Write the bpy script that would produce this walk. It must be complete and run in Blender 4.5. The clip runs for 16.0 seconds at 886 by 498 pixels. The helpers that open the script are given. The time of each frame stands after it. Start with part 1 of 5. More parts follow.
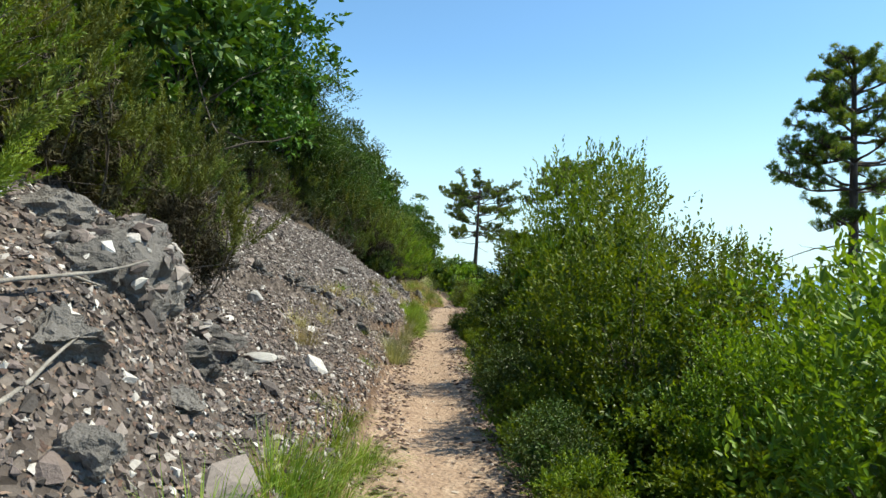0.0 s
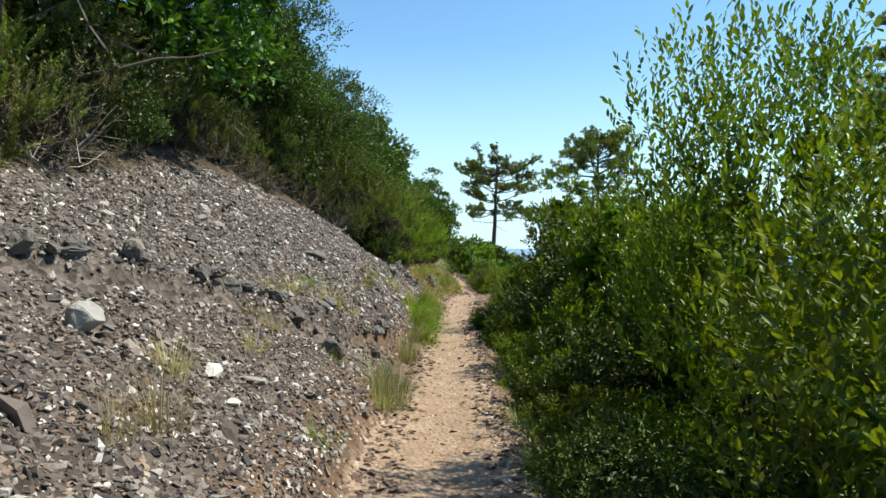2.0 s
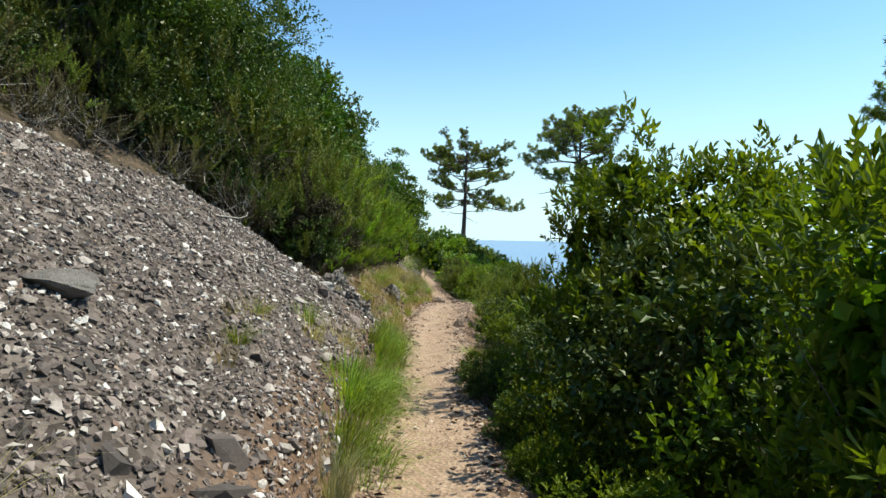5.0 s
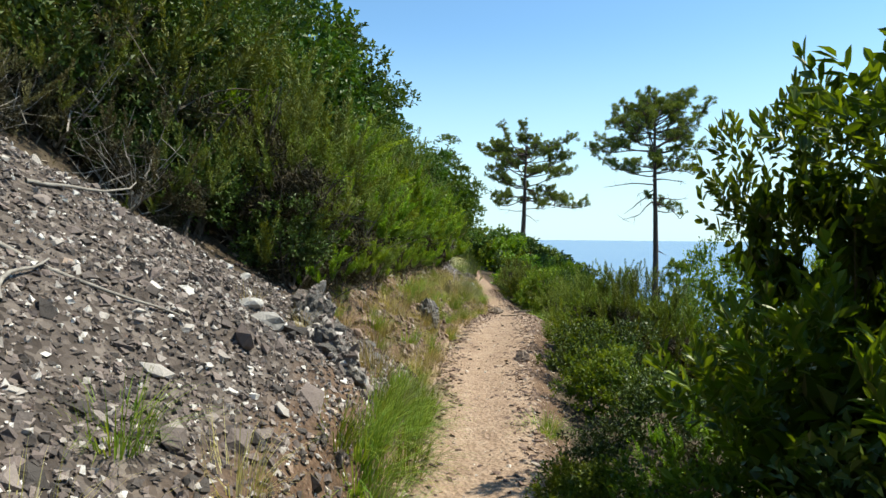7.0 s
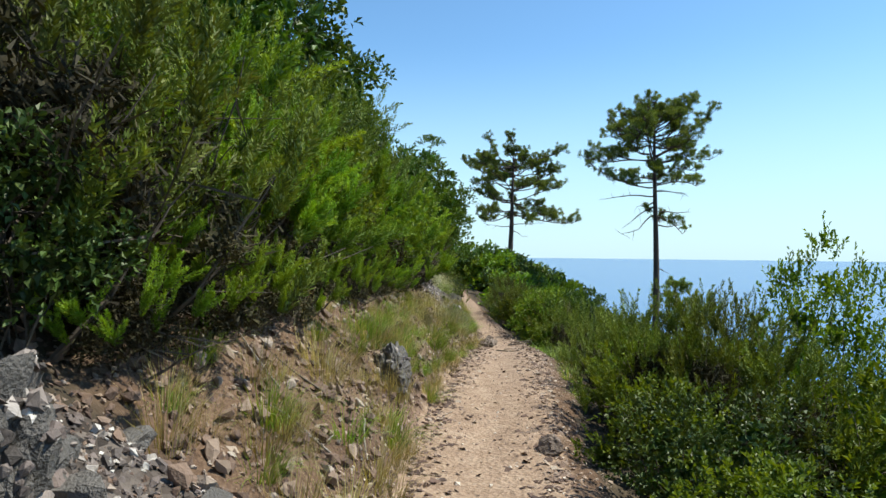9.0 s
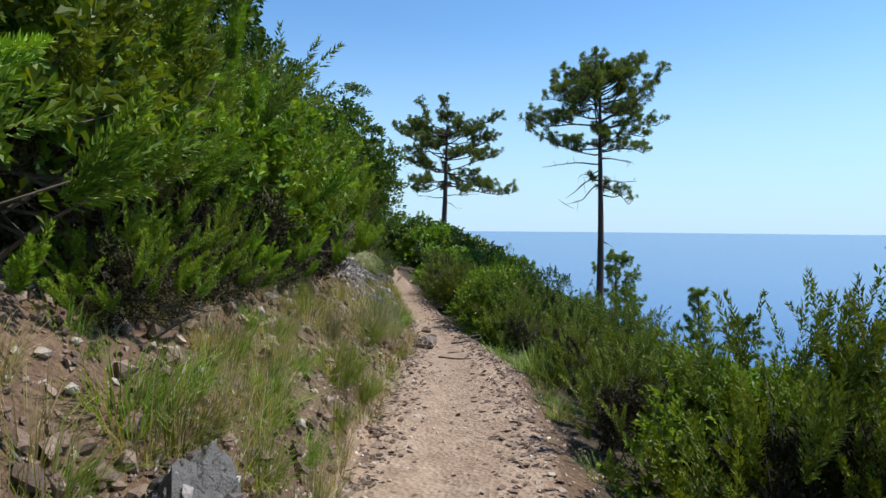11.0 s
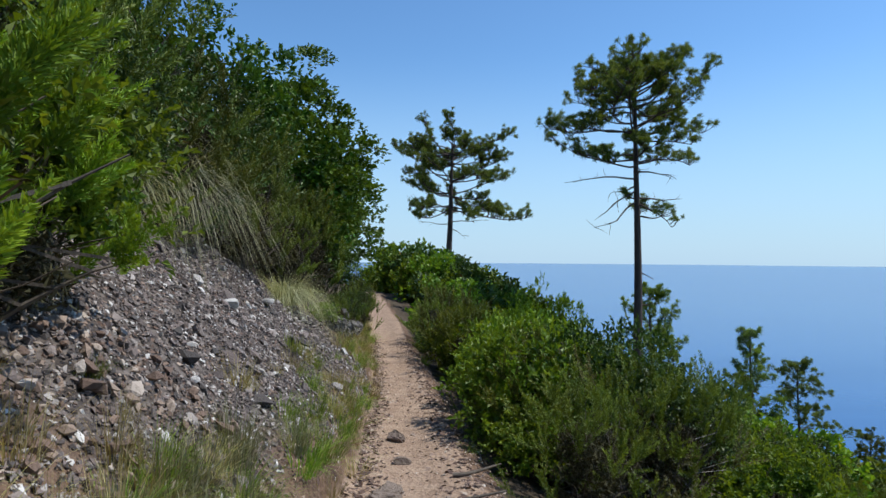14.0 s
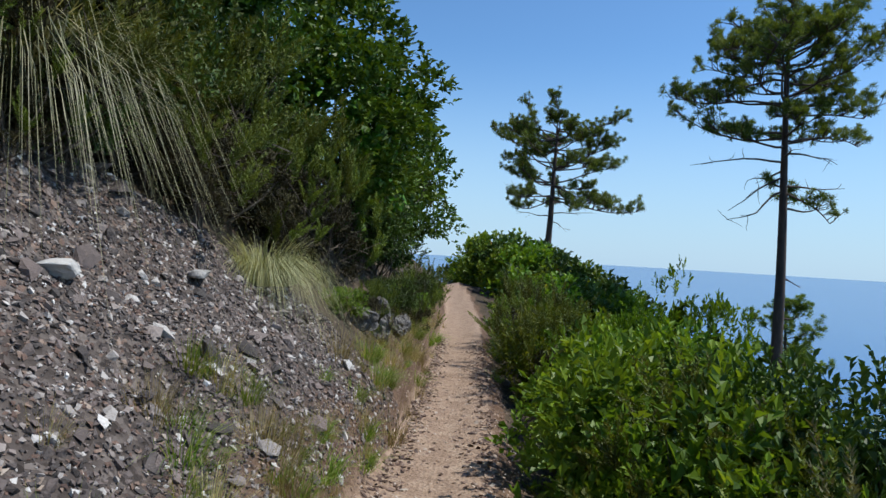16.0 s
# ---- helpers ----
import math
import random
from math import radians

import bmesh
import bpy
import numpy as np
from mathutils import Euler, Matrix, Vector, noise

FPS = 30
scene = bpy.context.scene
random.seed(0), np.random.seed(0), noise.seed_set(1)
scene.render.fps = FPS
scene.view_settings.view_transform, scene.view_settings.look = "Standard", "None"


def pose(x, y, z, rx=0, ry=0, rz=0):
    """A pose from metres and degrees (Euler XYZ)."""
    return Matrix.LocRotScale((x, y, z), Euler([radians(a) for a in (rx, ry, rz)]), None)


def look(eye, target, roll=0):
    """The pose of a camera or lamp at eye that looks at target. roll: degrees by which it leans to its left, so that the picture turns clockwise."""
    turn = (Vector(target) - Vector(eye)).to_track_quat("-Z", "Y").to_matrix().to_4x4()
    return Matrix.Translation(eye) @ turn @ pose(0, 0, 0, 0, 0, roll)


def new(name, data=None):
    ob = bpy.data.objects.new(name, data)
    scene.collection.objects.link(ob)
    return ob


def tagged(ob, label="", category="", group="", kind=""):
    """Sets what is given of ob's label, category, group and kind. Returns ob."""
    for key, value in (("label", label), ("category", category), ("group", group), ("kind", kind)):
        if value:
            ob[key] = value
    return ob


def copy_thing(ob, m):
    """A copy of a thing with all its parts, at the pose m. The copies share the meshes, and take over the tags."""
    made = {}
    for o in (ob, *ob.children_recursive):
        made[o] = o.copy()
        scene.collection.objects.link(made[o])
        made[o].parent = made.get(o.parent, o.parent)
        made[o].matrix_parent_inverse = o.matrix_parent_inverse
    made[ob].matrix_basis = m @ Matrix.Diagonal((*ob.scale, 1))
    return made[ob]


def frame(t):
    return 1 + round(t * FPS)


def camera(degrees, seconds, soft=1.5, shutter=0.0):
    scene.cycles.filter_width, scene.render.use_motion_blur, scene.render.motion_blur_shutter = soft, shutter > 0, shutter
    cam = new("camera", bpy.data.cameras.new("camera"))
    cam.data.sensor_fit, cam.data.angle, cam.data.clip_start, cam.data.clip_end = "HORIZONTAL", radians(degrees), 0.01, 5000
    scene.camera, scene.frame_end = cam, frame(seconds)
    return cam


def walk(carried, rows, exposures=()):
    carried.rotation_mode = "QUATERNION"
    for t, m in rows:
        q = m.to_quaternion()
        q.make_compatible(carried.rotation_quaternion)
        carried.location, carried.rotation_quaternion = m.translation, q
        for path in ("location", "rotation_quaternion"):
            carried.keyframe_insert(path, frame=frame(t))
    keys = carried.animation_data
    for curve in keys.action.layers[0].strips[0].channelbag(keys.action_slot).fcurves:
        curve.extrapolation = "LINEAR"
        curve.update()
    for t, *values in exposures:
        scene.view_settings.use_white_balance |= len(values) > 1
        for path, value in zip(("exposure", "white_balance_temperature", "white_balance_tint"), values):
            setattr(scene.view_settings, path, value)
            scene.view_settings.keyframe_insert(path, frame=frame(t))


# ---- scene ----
cam = camera(69.7, 16.0, soft=1.5)
PATH = [
    (0, (-0.29, 3.012, 1.785), (-0.229, 5.01, 1.825), 2.0),
    (0.5, (-0.253, 3.866, 1.742), (-0.204, 5.866, 1.753), 0.9),
    (1, (-0.214, 4.708, 1.702), (-0.249, 6.708, 1.694), 2.3),
    (1.5, (-0.228, 5.605, 1.755), (-0.23, 7.605, 1.759), 1.5),
    (2, (-0.196, 6.413, 1.753), (-0.186, 8.413, 1.732), 0.9),
    (2.5, (-0.218, 7.199, 1.776), (-0.217, 9.199, 1.79), 1.7),
    (3, (-0.214, 7.983, 1.792), (-0.169, 9.983, 1.79), 0.4),
    (3.5, (-0.288, 8.763, 1.825), (-0.284, 10.762, 1.755), 0.7),
    (4, (-0.314, 9.535, 1.87), (-0.2, 11.53, 1.781), 0.5),
    (4.2, (-0.305, 9.858, 1.843), (-0.167, 11.852, 1.8), 0.5),
    (6.3, (0.011, 13.875, 1.79), (0.038, 15.874, 1.737), 0.3),
    (6.5, (0.024, 14.17, 1.762), (0.029, 16.17, 1.771), -0.4),
    (7, (0.057, 14.997, 1.725), (-0.009, 16.995, 1.678), 0.4),
    (7.5, (0.053, 15.809, 1.713), (0.02, 17.806, 1.609), 0.3),
    (8, (0.074, 16.602, 1.689), (-0.03, 18.599, 1.648), 1.1),
    (8.5, (0.052, 17.474, 1.647), (0.018, 19.474, 1.61), 0.3),
    (9, (0.027, 18.31, 1.616), (0.011, 20.31, 1.625), 0.5),
    (9.5, (-0.028, 19.169, 1.559), (0.048, 21.168, 1.551), -0.6),
    (9.7, (-0.04, 19.48, 1.56), (0.163, 21.468, 1.477), 0.2),
    (11.8, (0.359, 23.121, 1.562), (0.559, 25.11, 1.494), 0.6),
    (12, (0.419, 23.476, 1.587), (0.654, 25.461, 1.527), 1.3),
    (12.5, (0.586, 24.529, 1.572), (0.765, 26.52, 1.624), 0.3),
    (13, (0.697, 25.639, 1.523), (0.908, 27.628, 1.529), -0.5),
    (13.5, (0.846, 26.674, 1.458), (1.07, 28.66, 1.524), 0.3),
    (14, (0.989, 27.587, 1.381), (1.163, 29.579, 1.408), 0.4),
    (14.5, (1.142, 28.514, 1.314), (1.313, 30.507, 1.328), -0.3),
    (15, (1.312, 29.403, 1.263), (1.47, 31.396, 1.253), 1.9),
    (15.5, (1.479, 30.328, 1.193), (1.552, 32.327, 1.185), 1.5),
    (16, (1.574, 31.229, 1.096), (1.432, 33.224, 1.1), 3.3),
]
walk(cam, [(t, look(eye, target, roll)) for t, eye, target, roll in PATH],
     exposures=((0, 0.53, 7150, 1), (4, 0.52, 7150, 1), (7, 0.5, 7150, 2), (9, 0.36, 6800, 3), (12, 0.04, 6250, 9), (16, -0.1, 6250, 9)))

# ---- world, sun, exposure ----
SUN_AZ, SUN_EL = 86.0, 57.0          # degrees to the right of the trail's heading, and above the horizon
world = bpy.data.worlds.new("sky")
scene.world = world
world.use_nodes = True
wn = world.node_tree.nodes
sky = wn.new("ShaderNodeTexSky")
sky.sky_type = "NISHITA"
sky.sun_disc = False
sky.sun_elevation = radians(SUN_EL)
sky.sun_rotation = radians(SUN_AZ)
sky.altitude, sky.air_density, sky.dust_density, sky.ozone_density = 60, 1.0, 0.25, 3.0
wn["Background"].inputs["Strength"].default_value = 0.125
air = wn.new("ShaderNodeMix")                       # a little bluer, as the camera saw it
air.data_type, air.blend_type = "RGBA", "MULTIPLY"
air.inputs[0].default_value, air.inputs[7].default_value = 1.0, (0.90, 1.17, 1.34, 1)
world.node_tree.links.new(sky.outputs[0], air.inputs[6])
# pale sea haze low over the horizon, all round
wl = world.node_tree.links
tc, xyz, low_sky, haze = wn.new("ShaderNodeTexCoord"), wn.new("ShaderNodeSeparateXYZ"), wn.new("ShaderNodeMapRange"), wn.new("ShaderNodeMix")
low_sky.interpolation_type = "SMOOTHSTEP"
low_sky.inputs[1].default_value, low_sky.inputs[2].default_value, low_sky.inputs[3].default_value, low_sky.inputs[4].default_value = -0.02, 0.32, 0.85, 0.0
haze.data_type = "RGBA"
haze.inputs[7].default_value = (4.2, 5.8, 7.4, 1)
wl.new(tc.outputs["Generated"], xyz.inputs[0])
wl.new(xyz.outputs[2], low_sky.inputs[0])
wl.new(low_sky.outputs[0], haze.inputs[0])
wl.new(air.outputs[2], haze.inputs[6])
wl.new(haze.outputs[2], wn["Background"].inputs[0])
sun = new("sun", bpy.data.lights.new("sun", "SUN"))
sun.data.energy, sun.data.angle, sun.data.color = 5.0, radians(0.53), (1.0, 0.95, 0.87)
SUN_DIR = Vector((math.sin(radians(SUN_AZ)) * math.cos(radians(SUN_EL)), math.cos(radians(SUN_AZ)) * math.cos(radians(SUN_EL)), math.sin(radians(SUN_EL))))
sun.matrix_world = look(SUN_DIR * 50, (0, 0, 0))

# ---- materials ----


def material(name):
    m = bpy.data.materials.new(name)
    m.use_nodes = True
    nt = m.node_tree
    return m, nt.nodes, nt.links, nt.nodes["Principled BSDF"]


def ramp(nodes, stops, interp="LINEAR"):
    r = nodes.new("ShaderNodeValToRGB")
    r.color_ramp.interpolation = interp
    e = r.color_ramp.elements
    while len(e) < len(stops):
        e.new(0.5)
    for el, (p, c) in zip(e, stops):
        el.position, el.color = p, (*c, 1)
    return r


def noise_tex(nodes, links, scale, detail=4, rough=0.6, coords=None):
    n = nodes.new("ShaderNodeTexNoise")
    n.inputs["Scale"].default_value, n.inputs["Detail"].default_value, n.inputs["Roughness"].default_value = scale, detail, rough
    if coords is not None:
        links.new(coords, n.inputs["Vector"])
    return n


def mixcol(nodes, links, fac, a, b, kind="MIX"):
    m = nodes.new("ShaderNodeMix")
    m.data_type, m.blend_type = "RGBA", kind
    for sock, v in ((m.inputs[0], fac), (m.inputs[6], a), (m.inputs[7], b)):
        if isinstance(v, bpy.types.NodeSocket):
            links.new(v, sock)
        else:
            sock.default_value = (*v, 1) if isinstance(v, tuple) else v
    return m.outputs[2]


def maths(nodes, links, op, a, b=0.0):
    m = nodes.new("ShaderNodeMath")
    m.operation = op
    for sock, v in ((m.inputs[0], a), (m.inputs[1], b)):
        if isinstance(v, bpy.types.NodeSocket):
            links.new(v, sock)
        else:
            sock.default_value = v
    return m.outputs[0]


def leaf_material(name, dark, mid, light, rough=0.45, through_light=0.35, odd=None, sprigs=0.0):
    """Leaves: colour varies leaf by leaf, sprig by sprig (young tips paler) and plant by plant; thin, so some light comes through."""
    m, nodes, links, p = material(name)
    geo, info = nodes.new("ShaderNodeNewGeometry"), nodes.new("ShaderNodeObjectInfo")
    stops = [(0.0, dark), (0.5, mid), (0.95, light)] + ([(1.0, odd)] if odd else [])
    r = ramp(nodes, stops)
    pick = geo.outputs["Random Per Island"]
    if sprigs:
        leaf_tone = nodes.new("ShaderNodeAttribute")
        leaf_tone.attribute_name = "leaf_tone"
        pick = maths(nodes, links, "ADD", maths(nodes, links, "MULTIPLY", pick, 1 - sprigs), maths(nodes, links, "MULTIPLY", leaf_tone.outputs["Fac"], sprigs))
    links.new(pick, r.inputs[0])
    hue = nodes.new("ShaderNodeHueSaturation")
    links.new(r.outputs[0], hue.inputs["Color"])
    n = noise_tex(nodes, links, 1.3, 2)
    v = maths(nodes, links, "MULTIPLY_ADD", info.outputs["Random"], 0.75)
    v.node.inputs[2].default_value = 0.42
    v2 = maths(nodes, links, "MULTIPLY_ADD", n.outputs[0], 0.5)
    links.new(v, v2.node.inputs[2])
    links.new(v2, hue.inputs["Value"])
    h = maths(nodes, links, "MULTIPLY_ADD", info.outputs["Random"], 0.035)
    h.node.inputs[2].default_value = 0.488
    links.new(h, hue.inputs["Hue"])
    links.new(hue.outputs[0], p.inputs["Base Color"])
    p.inputs["Roughness"].default_value = rough
    p.inputs["Specular IOR Level"].default_value = 0.34
    tr = nodes.new("ShaderNodeBsdfTranslucent")
    warm = mixcol(nodes, links, 1.0, hue.outputs[0], (1.5, 1.35, 0.5), "MULTIPLY")
    links.new(warm, tr.inputs[0])
    mx = nodes.new("ShaderNodeMixShader")
    mx.inputs[0].default_value = through_light
    links.new(p.outputs[0], mx.inputs[1])
    links.new(tr.outputs[0], mx.inputs[2])
    links.new(mx.outputs[0], nodes["Material Output"].inputs[0])
    return m


def bark_material(name, a, b, scale=9):
    m, nodes, links, p = material(name)
    tc = nodes.new("ShaderNodeTexCoord")
    mp = nodes.new("ShaderNodeMapping")
    mp.inputs["Scale"].default_value = (1, 1, 0.22)
    links.new(tc.outputs["Object"], mp.inputs[0])
    n = noise_tex(nodes, links, scale, 6, 0.7, mp.outputs[0])
    r = ramp(nodes, [(0.3, a), (0.7, b)])
    links.new(n.outputs[0], r.inputs[0])
    links.new(r.outputs[0], p.inputs["Base Color"])
    bp = nodes.new("ShaderNodeBump")
    bp.inputs["Strength"].default_value, bp.inputs["Distance"].default_value = 0.8, 0.02
    links.new(n.outputs[0], bp.inputs["Height"])
    links.new(bp.outputs[0], p.inputs["Normal"])
    p.inputs["Roughness"].default_value = 0.9
    return m


def stone_material(name, stops, per_island=True, bump=0.01):
    m, nodes, links, p = material(name)
    tc = nodes.new("ShaderNodeTexCoord")
    r = ramp(nodes, stops)
    if per_island:
        geo = nodes.new("ShaderNodeNewGeometry")
        links.new(geo.outputs["Random Per Island"], r.inputs[0])
    else:
        info = nodes.new("ShaderNodeObjectInfo")
        links.new(info.outputs["Random"], r.inputs[0])
    n = noise_tex(nodes, links, 14, 6, 0.7, tc.outputs["Object"])
    n2 = noise_tex(nodes, links, 90, 3, 0.6, tc.outputs["Object"])
    k = maths(nodes, links, "MULTIPLY_ADD", n.outputs[0], 0.9)
    k.node.inputs[2].default_value = 0.55
    c = mixcol(nodes, links, 1.0, r.outputs[0], k, "MULTIPLY")
    links.new(c, p.inputs["Base Color"])
    bp = nodes.new("ShaderNodeBump")
    bp.inputs["Strength"].default_value, bp.inputs["Distance"].default_value = 0.6, bump
    links.new(maths(nodes, links, "ADD", n.outputs[0], n2.outputs[0]), bp.inputs["Height"])
    links.new(bp.outputs[0], p.inputs["Normal"])
    p.inputs["Roughness"].default_value = 0.8
    return m


GREY_STONES = [(0.0, (0.045, 0.038, 0.034)), (0.35, (0.105, 0.085, 0.077)), (0.62, (0.175, 0.135, 0.12)), (0.8, (0.27, 0.23, 0.205)), (0.93, (0.40, 0.365, 0.335)), (1.0, (0.68, 0.65, 0.61))]
M_STONE = stone_material("grey_stone", GREY_STONES)
M_PIECE = stone_material("grey_stone_piece", GREY_STONES, per_island=False)
M_ROCK = stone_material("outcrop_rock", [(0, (0.10, 0.092, 0.085)), (1, (0.18, 0.165, 0.15))], per_island=False, bump=0.06)
M_PALE = stone_material("pale_stone", [(0, (0.26, 0.245, 0.23)), (1, (0.5, 0.48, 0.45))], per_island=False)
M_DARK_ROCK = stone_material("brown_rock", [(0, (0.15, 0.11, 0.09)), (1, (0.22, 0.17, 0.13))], per_island=False, bump=0.02)
M_CLOD = stone_material("earth_clod", [(0, (0.09, 0.055, 0.04)), (0.5, (0.19, 0.125, 0.09)), (0.9, (0.30, 0.225, 0.17)), (1, (0.42, 0.36, 0.31))])
M_LITTER = stone_material("fallen_leaves", [(0, (0.06, 0.035, 0.027)), (0.5, (0.14, 0.085, 0.062)), (0.9, (0.26, 0.185, 0.14)), (1, (0.42, 0.35, 0.28))])
M_PEBBLE = stone_material("trail_pebble", [(0, (0.20, 0.135, 0.105)), (0.35, (0.34, 0.24, 0.18)), (0.75, (0.47, 0.36, 0.28)), (1, (0.66, 0.58, 0.50))])
M_ARBUTUS = leaf_material("broad_leaf", (0.038, 0.074, 0.007), (0.105, 0.165, 0.012), (0.23, 0.30, 0.028), 0.48, 0.35, (0.24, 0.12, 0.02), sprigs=0.6)
M_OAK = leaf_material("oak_leaf", (0.022, 0.055, 0.008), (0.058, 0.115, 0.011), (0.13, 0.205, 0.022), 0.48, 0.18, sprigs=0.55)
M_GLOSSY = leaf_material("glossy_leaf", (0.034, 0.072, 0.008), (0.095, 0.165, 0.013), (0.21, 0.30, 0.028), 0.34, 0.4, sprigs=0.6)
M_IVY = leaf_material("ivy_leaf", (0.045, 0.10, 0.012), (0.10, 0.195, 0.018), (0.18, 0.29, 0.03), 0.45, 0.18, sprigs=0.5)
M_HEATH = leaf_material("heath_needle", (0.045, 0.062, 0.011), (0.105, 0.132, 0.018), (0.19, 0.215, 0.03), 0.6, 0.2, sprigs=0.75)
M_HEATH_BRIGHT = leaf_material("young_heath_needle", (0.05, 0.095, 0.009), (0.14, 0.215, 0.015), (0.29, 0.37, 0.026), 0.6, 0.25, sprigs=0.78)
M_HEATH_DRY = leaf_material("dry_heath_needle", (0.07, 0.06, 0.03), (0.11, 0.10, 0.045), (0.16, 0.145, 0.07), 0.7, 0.2, sprigs=0.6)
# old-growth brown, dark enough to stand for the shade inside the heaths
M_HEATH_OLD_SHADE = leaf_material("old_brown_heath_twig_shade", (0.022, 0.018, 0.009), (0.04, 0.036, 0.014), (0.07, 0.06, 0.026), 0.8, 0.1)
M_LOW = leaf_material("low_shrub_leaf", (0.05, 0.088, 0.009), (0.118, 0.175, 0.014), (0.225, 0.285, 0.027), 0.5, 0.34, sprigs=0.6)
M_DARK_LEAF = leaf_material("dark_shrub_leaf", (0.022, 0.044, 0.009), (0.05, 0.085, 0.013), (0.10, 0.14, 0.024), 0.5, 0.14, (0.2, 0.06, 0.02), sprigs=0.5)
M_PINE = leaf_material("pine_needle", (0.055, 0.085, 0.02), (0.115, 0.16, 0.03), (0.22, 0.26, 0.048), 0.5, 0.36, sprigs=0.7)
M_SAGE = leaf_material("grey_green_blade", (0.12, 0.13, 0.07), (0.21, 0.22, 0.125), (0.36, 0.35, 0.22), 0.6, 0.3)
M_GRASS = leaf_material("green_grass", (0.08, 0.14, 0.02), (0.15, 0.23, 0.03), (0.26, 0.31, 0.06), 0.5, 0.4)
M_DRY = leaf_material("dry_grass", (0.22, 0.18, 0.08), (0.34, 0.28, 0.13), (0.48, 0.42, 0.24), 0.6, 0.35)
M_REED = leaf_material("pale_tussock_grass", (0.14, 0.15, 0.06), (0.26, 0.26, 0.13), (0.45, 0.43, 0.28), 0.5, 0.3)
M_BARK = bark_material("shrub_bark", (0.05, 0.04, 0.032), (0.16, 0.13, 0.10))
M_PINE_BARK = bark_material("pine_bark", (0.035, 0.026, 0.022), (0.12, 0.085, 0.065), 6)
M_DEAD = bark_material("dead_wood", (0.16, 0.14, 0.12), (0.36, 0.33, 0.29), 14)


def ground_material():
    m, nodes, links, p = material("ground")
    geo = nodes.new("ShaderNodeNewGeometry")
    pos = geo.outputs["Position"]

    def attr(name):
        a = nodes.new("ShaderNodeAttribute")
        a.attribute_name = name
        return a.outputs["Fac"]
    big, mid, fine = (noise_tex(nodes, links, s, d, 0.65, pos) for s, d in ((0.9, 4), (6, 5), (45, 4)))
    vor = nodes.new("ShaderNodeTexVoronoi")
    vor.inputs["Scale"].default_value = 26
    links.new(pos, vor.inputs["Vector"])
    soil = ramp(nodes, [(0.3, (0.03, 0.023, 0.016)), (0.5, (0.065, 0.05, 0.034)), (0.7, (0.125, 0.095, 0.066))])
    links.new(mid.outputs[0], soil.inputs[0])
    trail = ramp(nodes, [(0.25, (0.15, 0.098, 0.07)), (0.5, (0.315, 0.22, 0.155)), (0.75, (0.48, 0.37, 0.275))])
    links.new(maths(nodes, links, "ADD", maths(nodes, links, "MULTIPLY", mid.outputs[0], 0.6), maths(nodes, links, "MULTIPLY", fine.outputs[0], 0.42)), trail.inputs[0])
    scree = ramp(nodes, [(0.25, (0.035, 0.028, 0.024)), (0.5, (0.095, 0.077, 0.067)), (0.75, (0.19, 0.16, 0.14))])
    links.new(maths(nodes, links, "ADD", maths(nodes, links, "MULTIPLY", mid.outputs[0], 0.5), maths(nodes, links, "MULTIPLY", vor.outputs["Color"], 0.5)), scree.inputs[0])
    earth = ramp(nodes, [(0.25, (0.05, 0.03, 0.021)), (0.5, (0.13, 0.081, 0.053)), (0.78, (0.28, 0.195, 0.135))])
    links.new(maths(nodes, links, "ADD", maths(nodes, links, "MULTIPLY", big.outputs[0], 0.4), maths(nodes, links, "MULTIPLY", fine.outputs[0], 0.62)), earth.inputs[0])

    def edge(fac, width=0.5):
        e = nodes.new("ShaderNodeMapRange")
        e.inputs[1].default_value, e.inputs[2].default_value = 0.5 - width / 2, 0.5 + width / 2
        links.new(maths(nodes, links, "ADD", fac, maths(nodes, links, "MULTIPLY_ADD", mid.outputs[0], 0.7)), e.inputs[0])
        e.inputs[0].links[0].from_node.inputs[1].links[0].from_node.inputs[2].default_value = -0.35
        return e.outputs[0]
    c = mixcol(nodes, links, edge(attr("scree")), soil.outputs[0], scree.outputs[0])
    c = mixcol(nodes, links, edge(attr("earth")), c, earth.outputs[0])
    c = mixcol(nodes, links, edge(attr("trail"), 0.35), c, trail.outputs[0])
    links.new(c, p.inputs["Base Color"])
    bp = nodes.new("ShaderNodeBump")
    bp.inputs["Strength"].default_value, bp.inputs["Distance"].default_value = 0.7, 0.03
    links.new(maths(nodes, links, "ADD", maths(nodes, links, "MULTIPLY", fine.outputs[0], 0.6), maths(nodes, links, "MULTIPLY", vor.outputs["Distance"], 0.8)), bp.inputs["Height"])
    links.new(bp.outputs[0], p.inputs["Normal"])
    p.inputs["Roughness"].default_value = 0.95
    p.inputs["Specular IOR Level"].default_value = 0.2
    return m


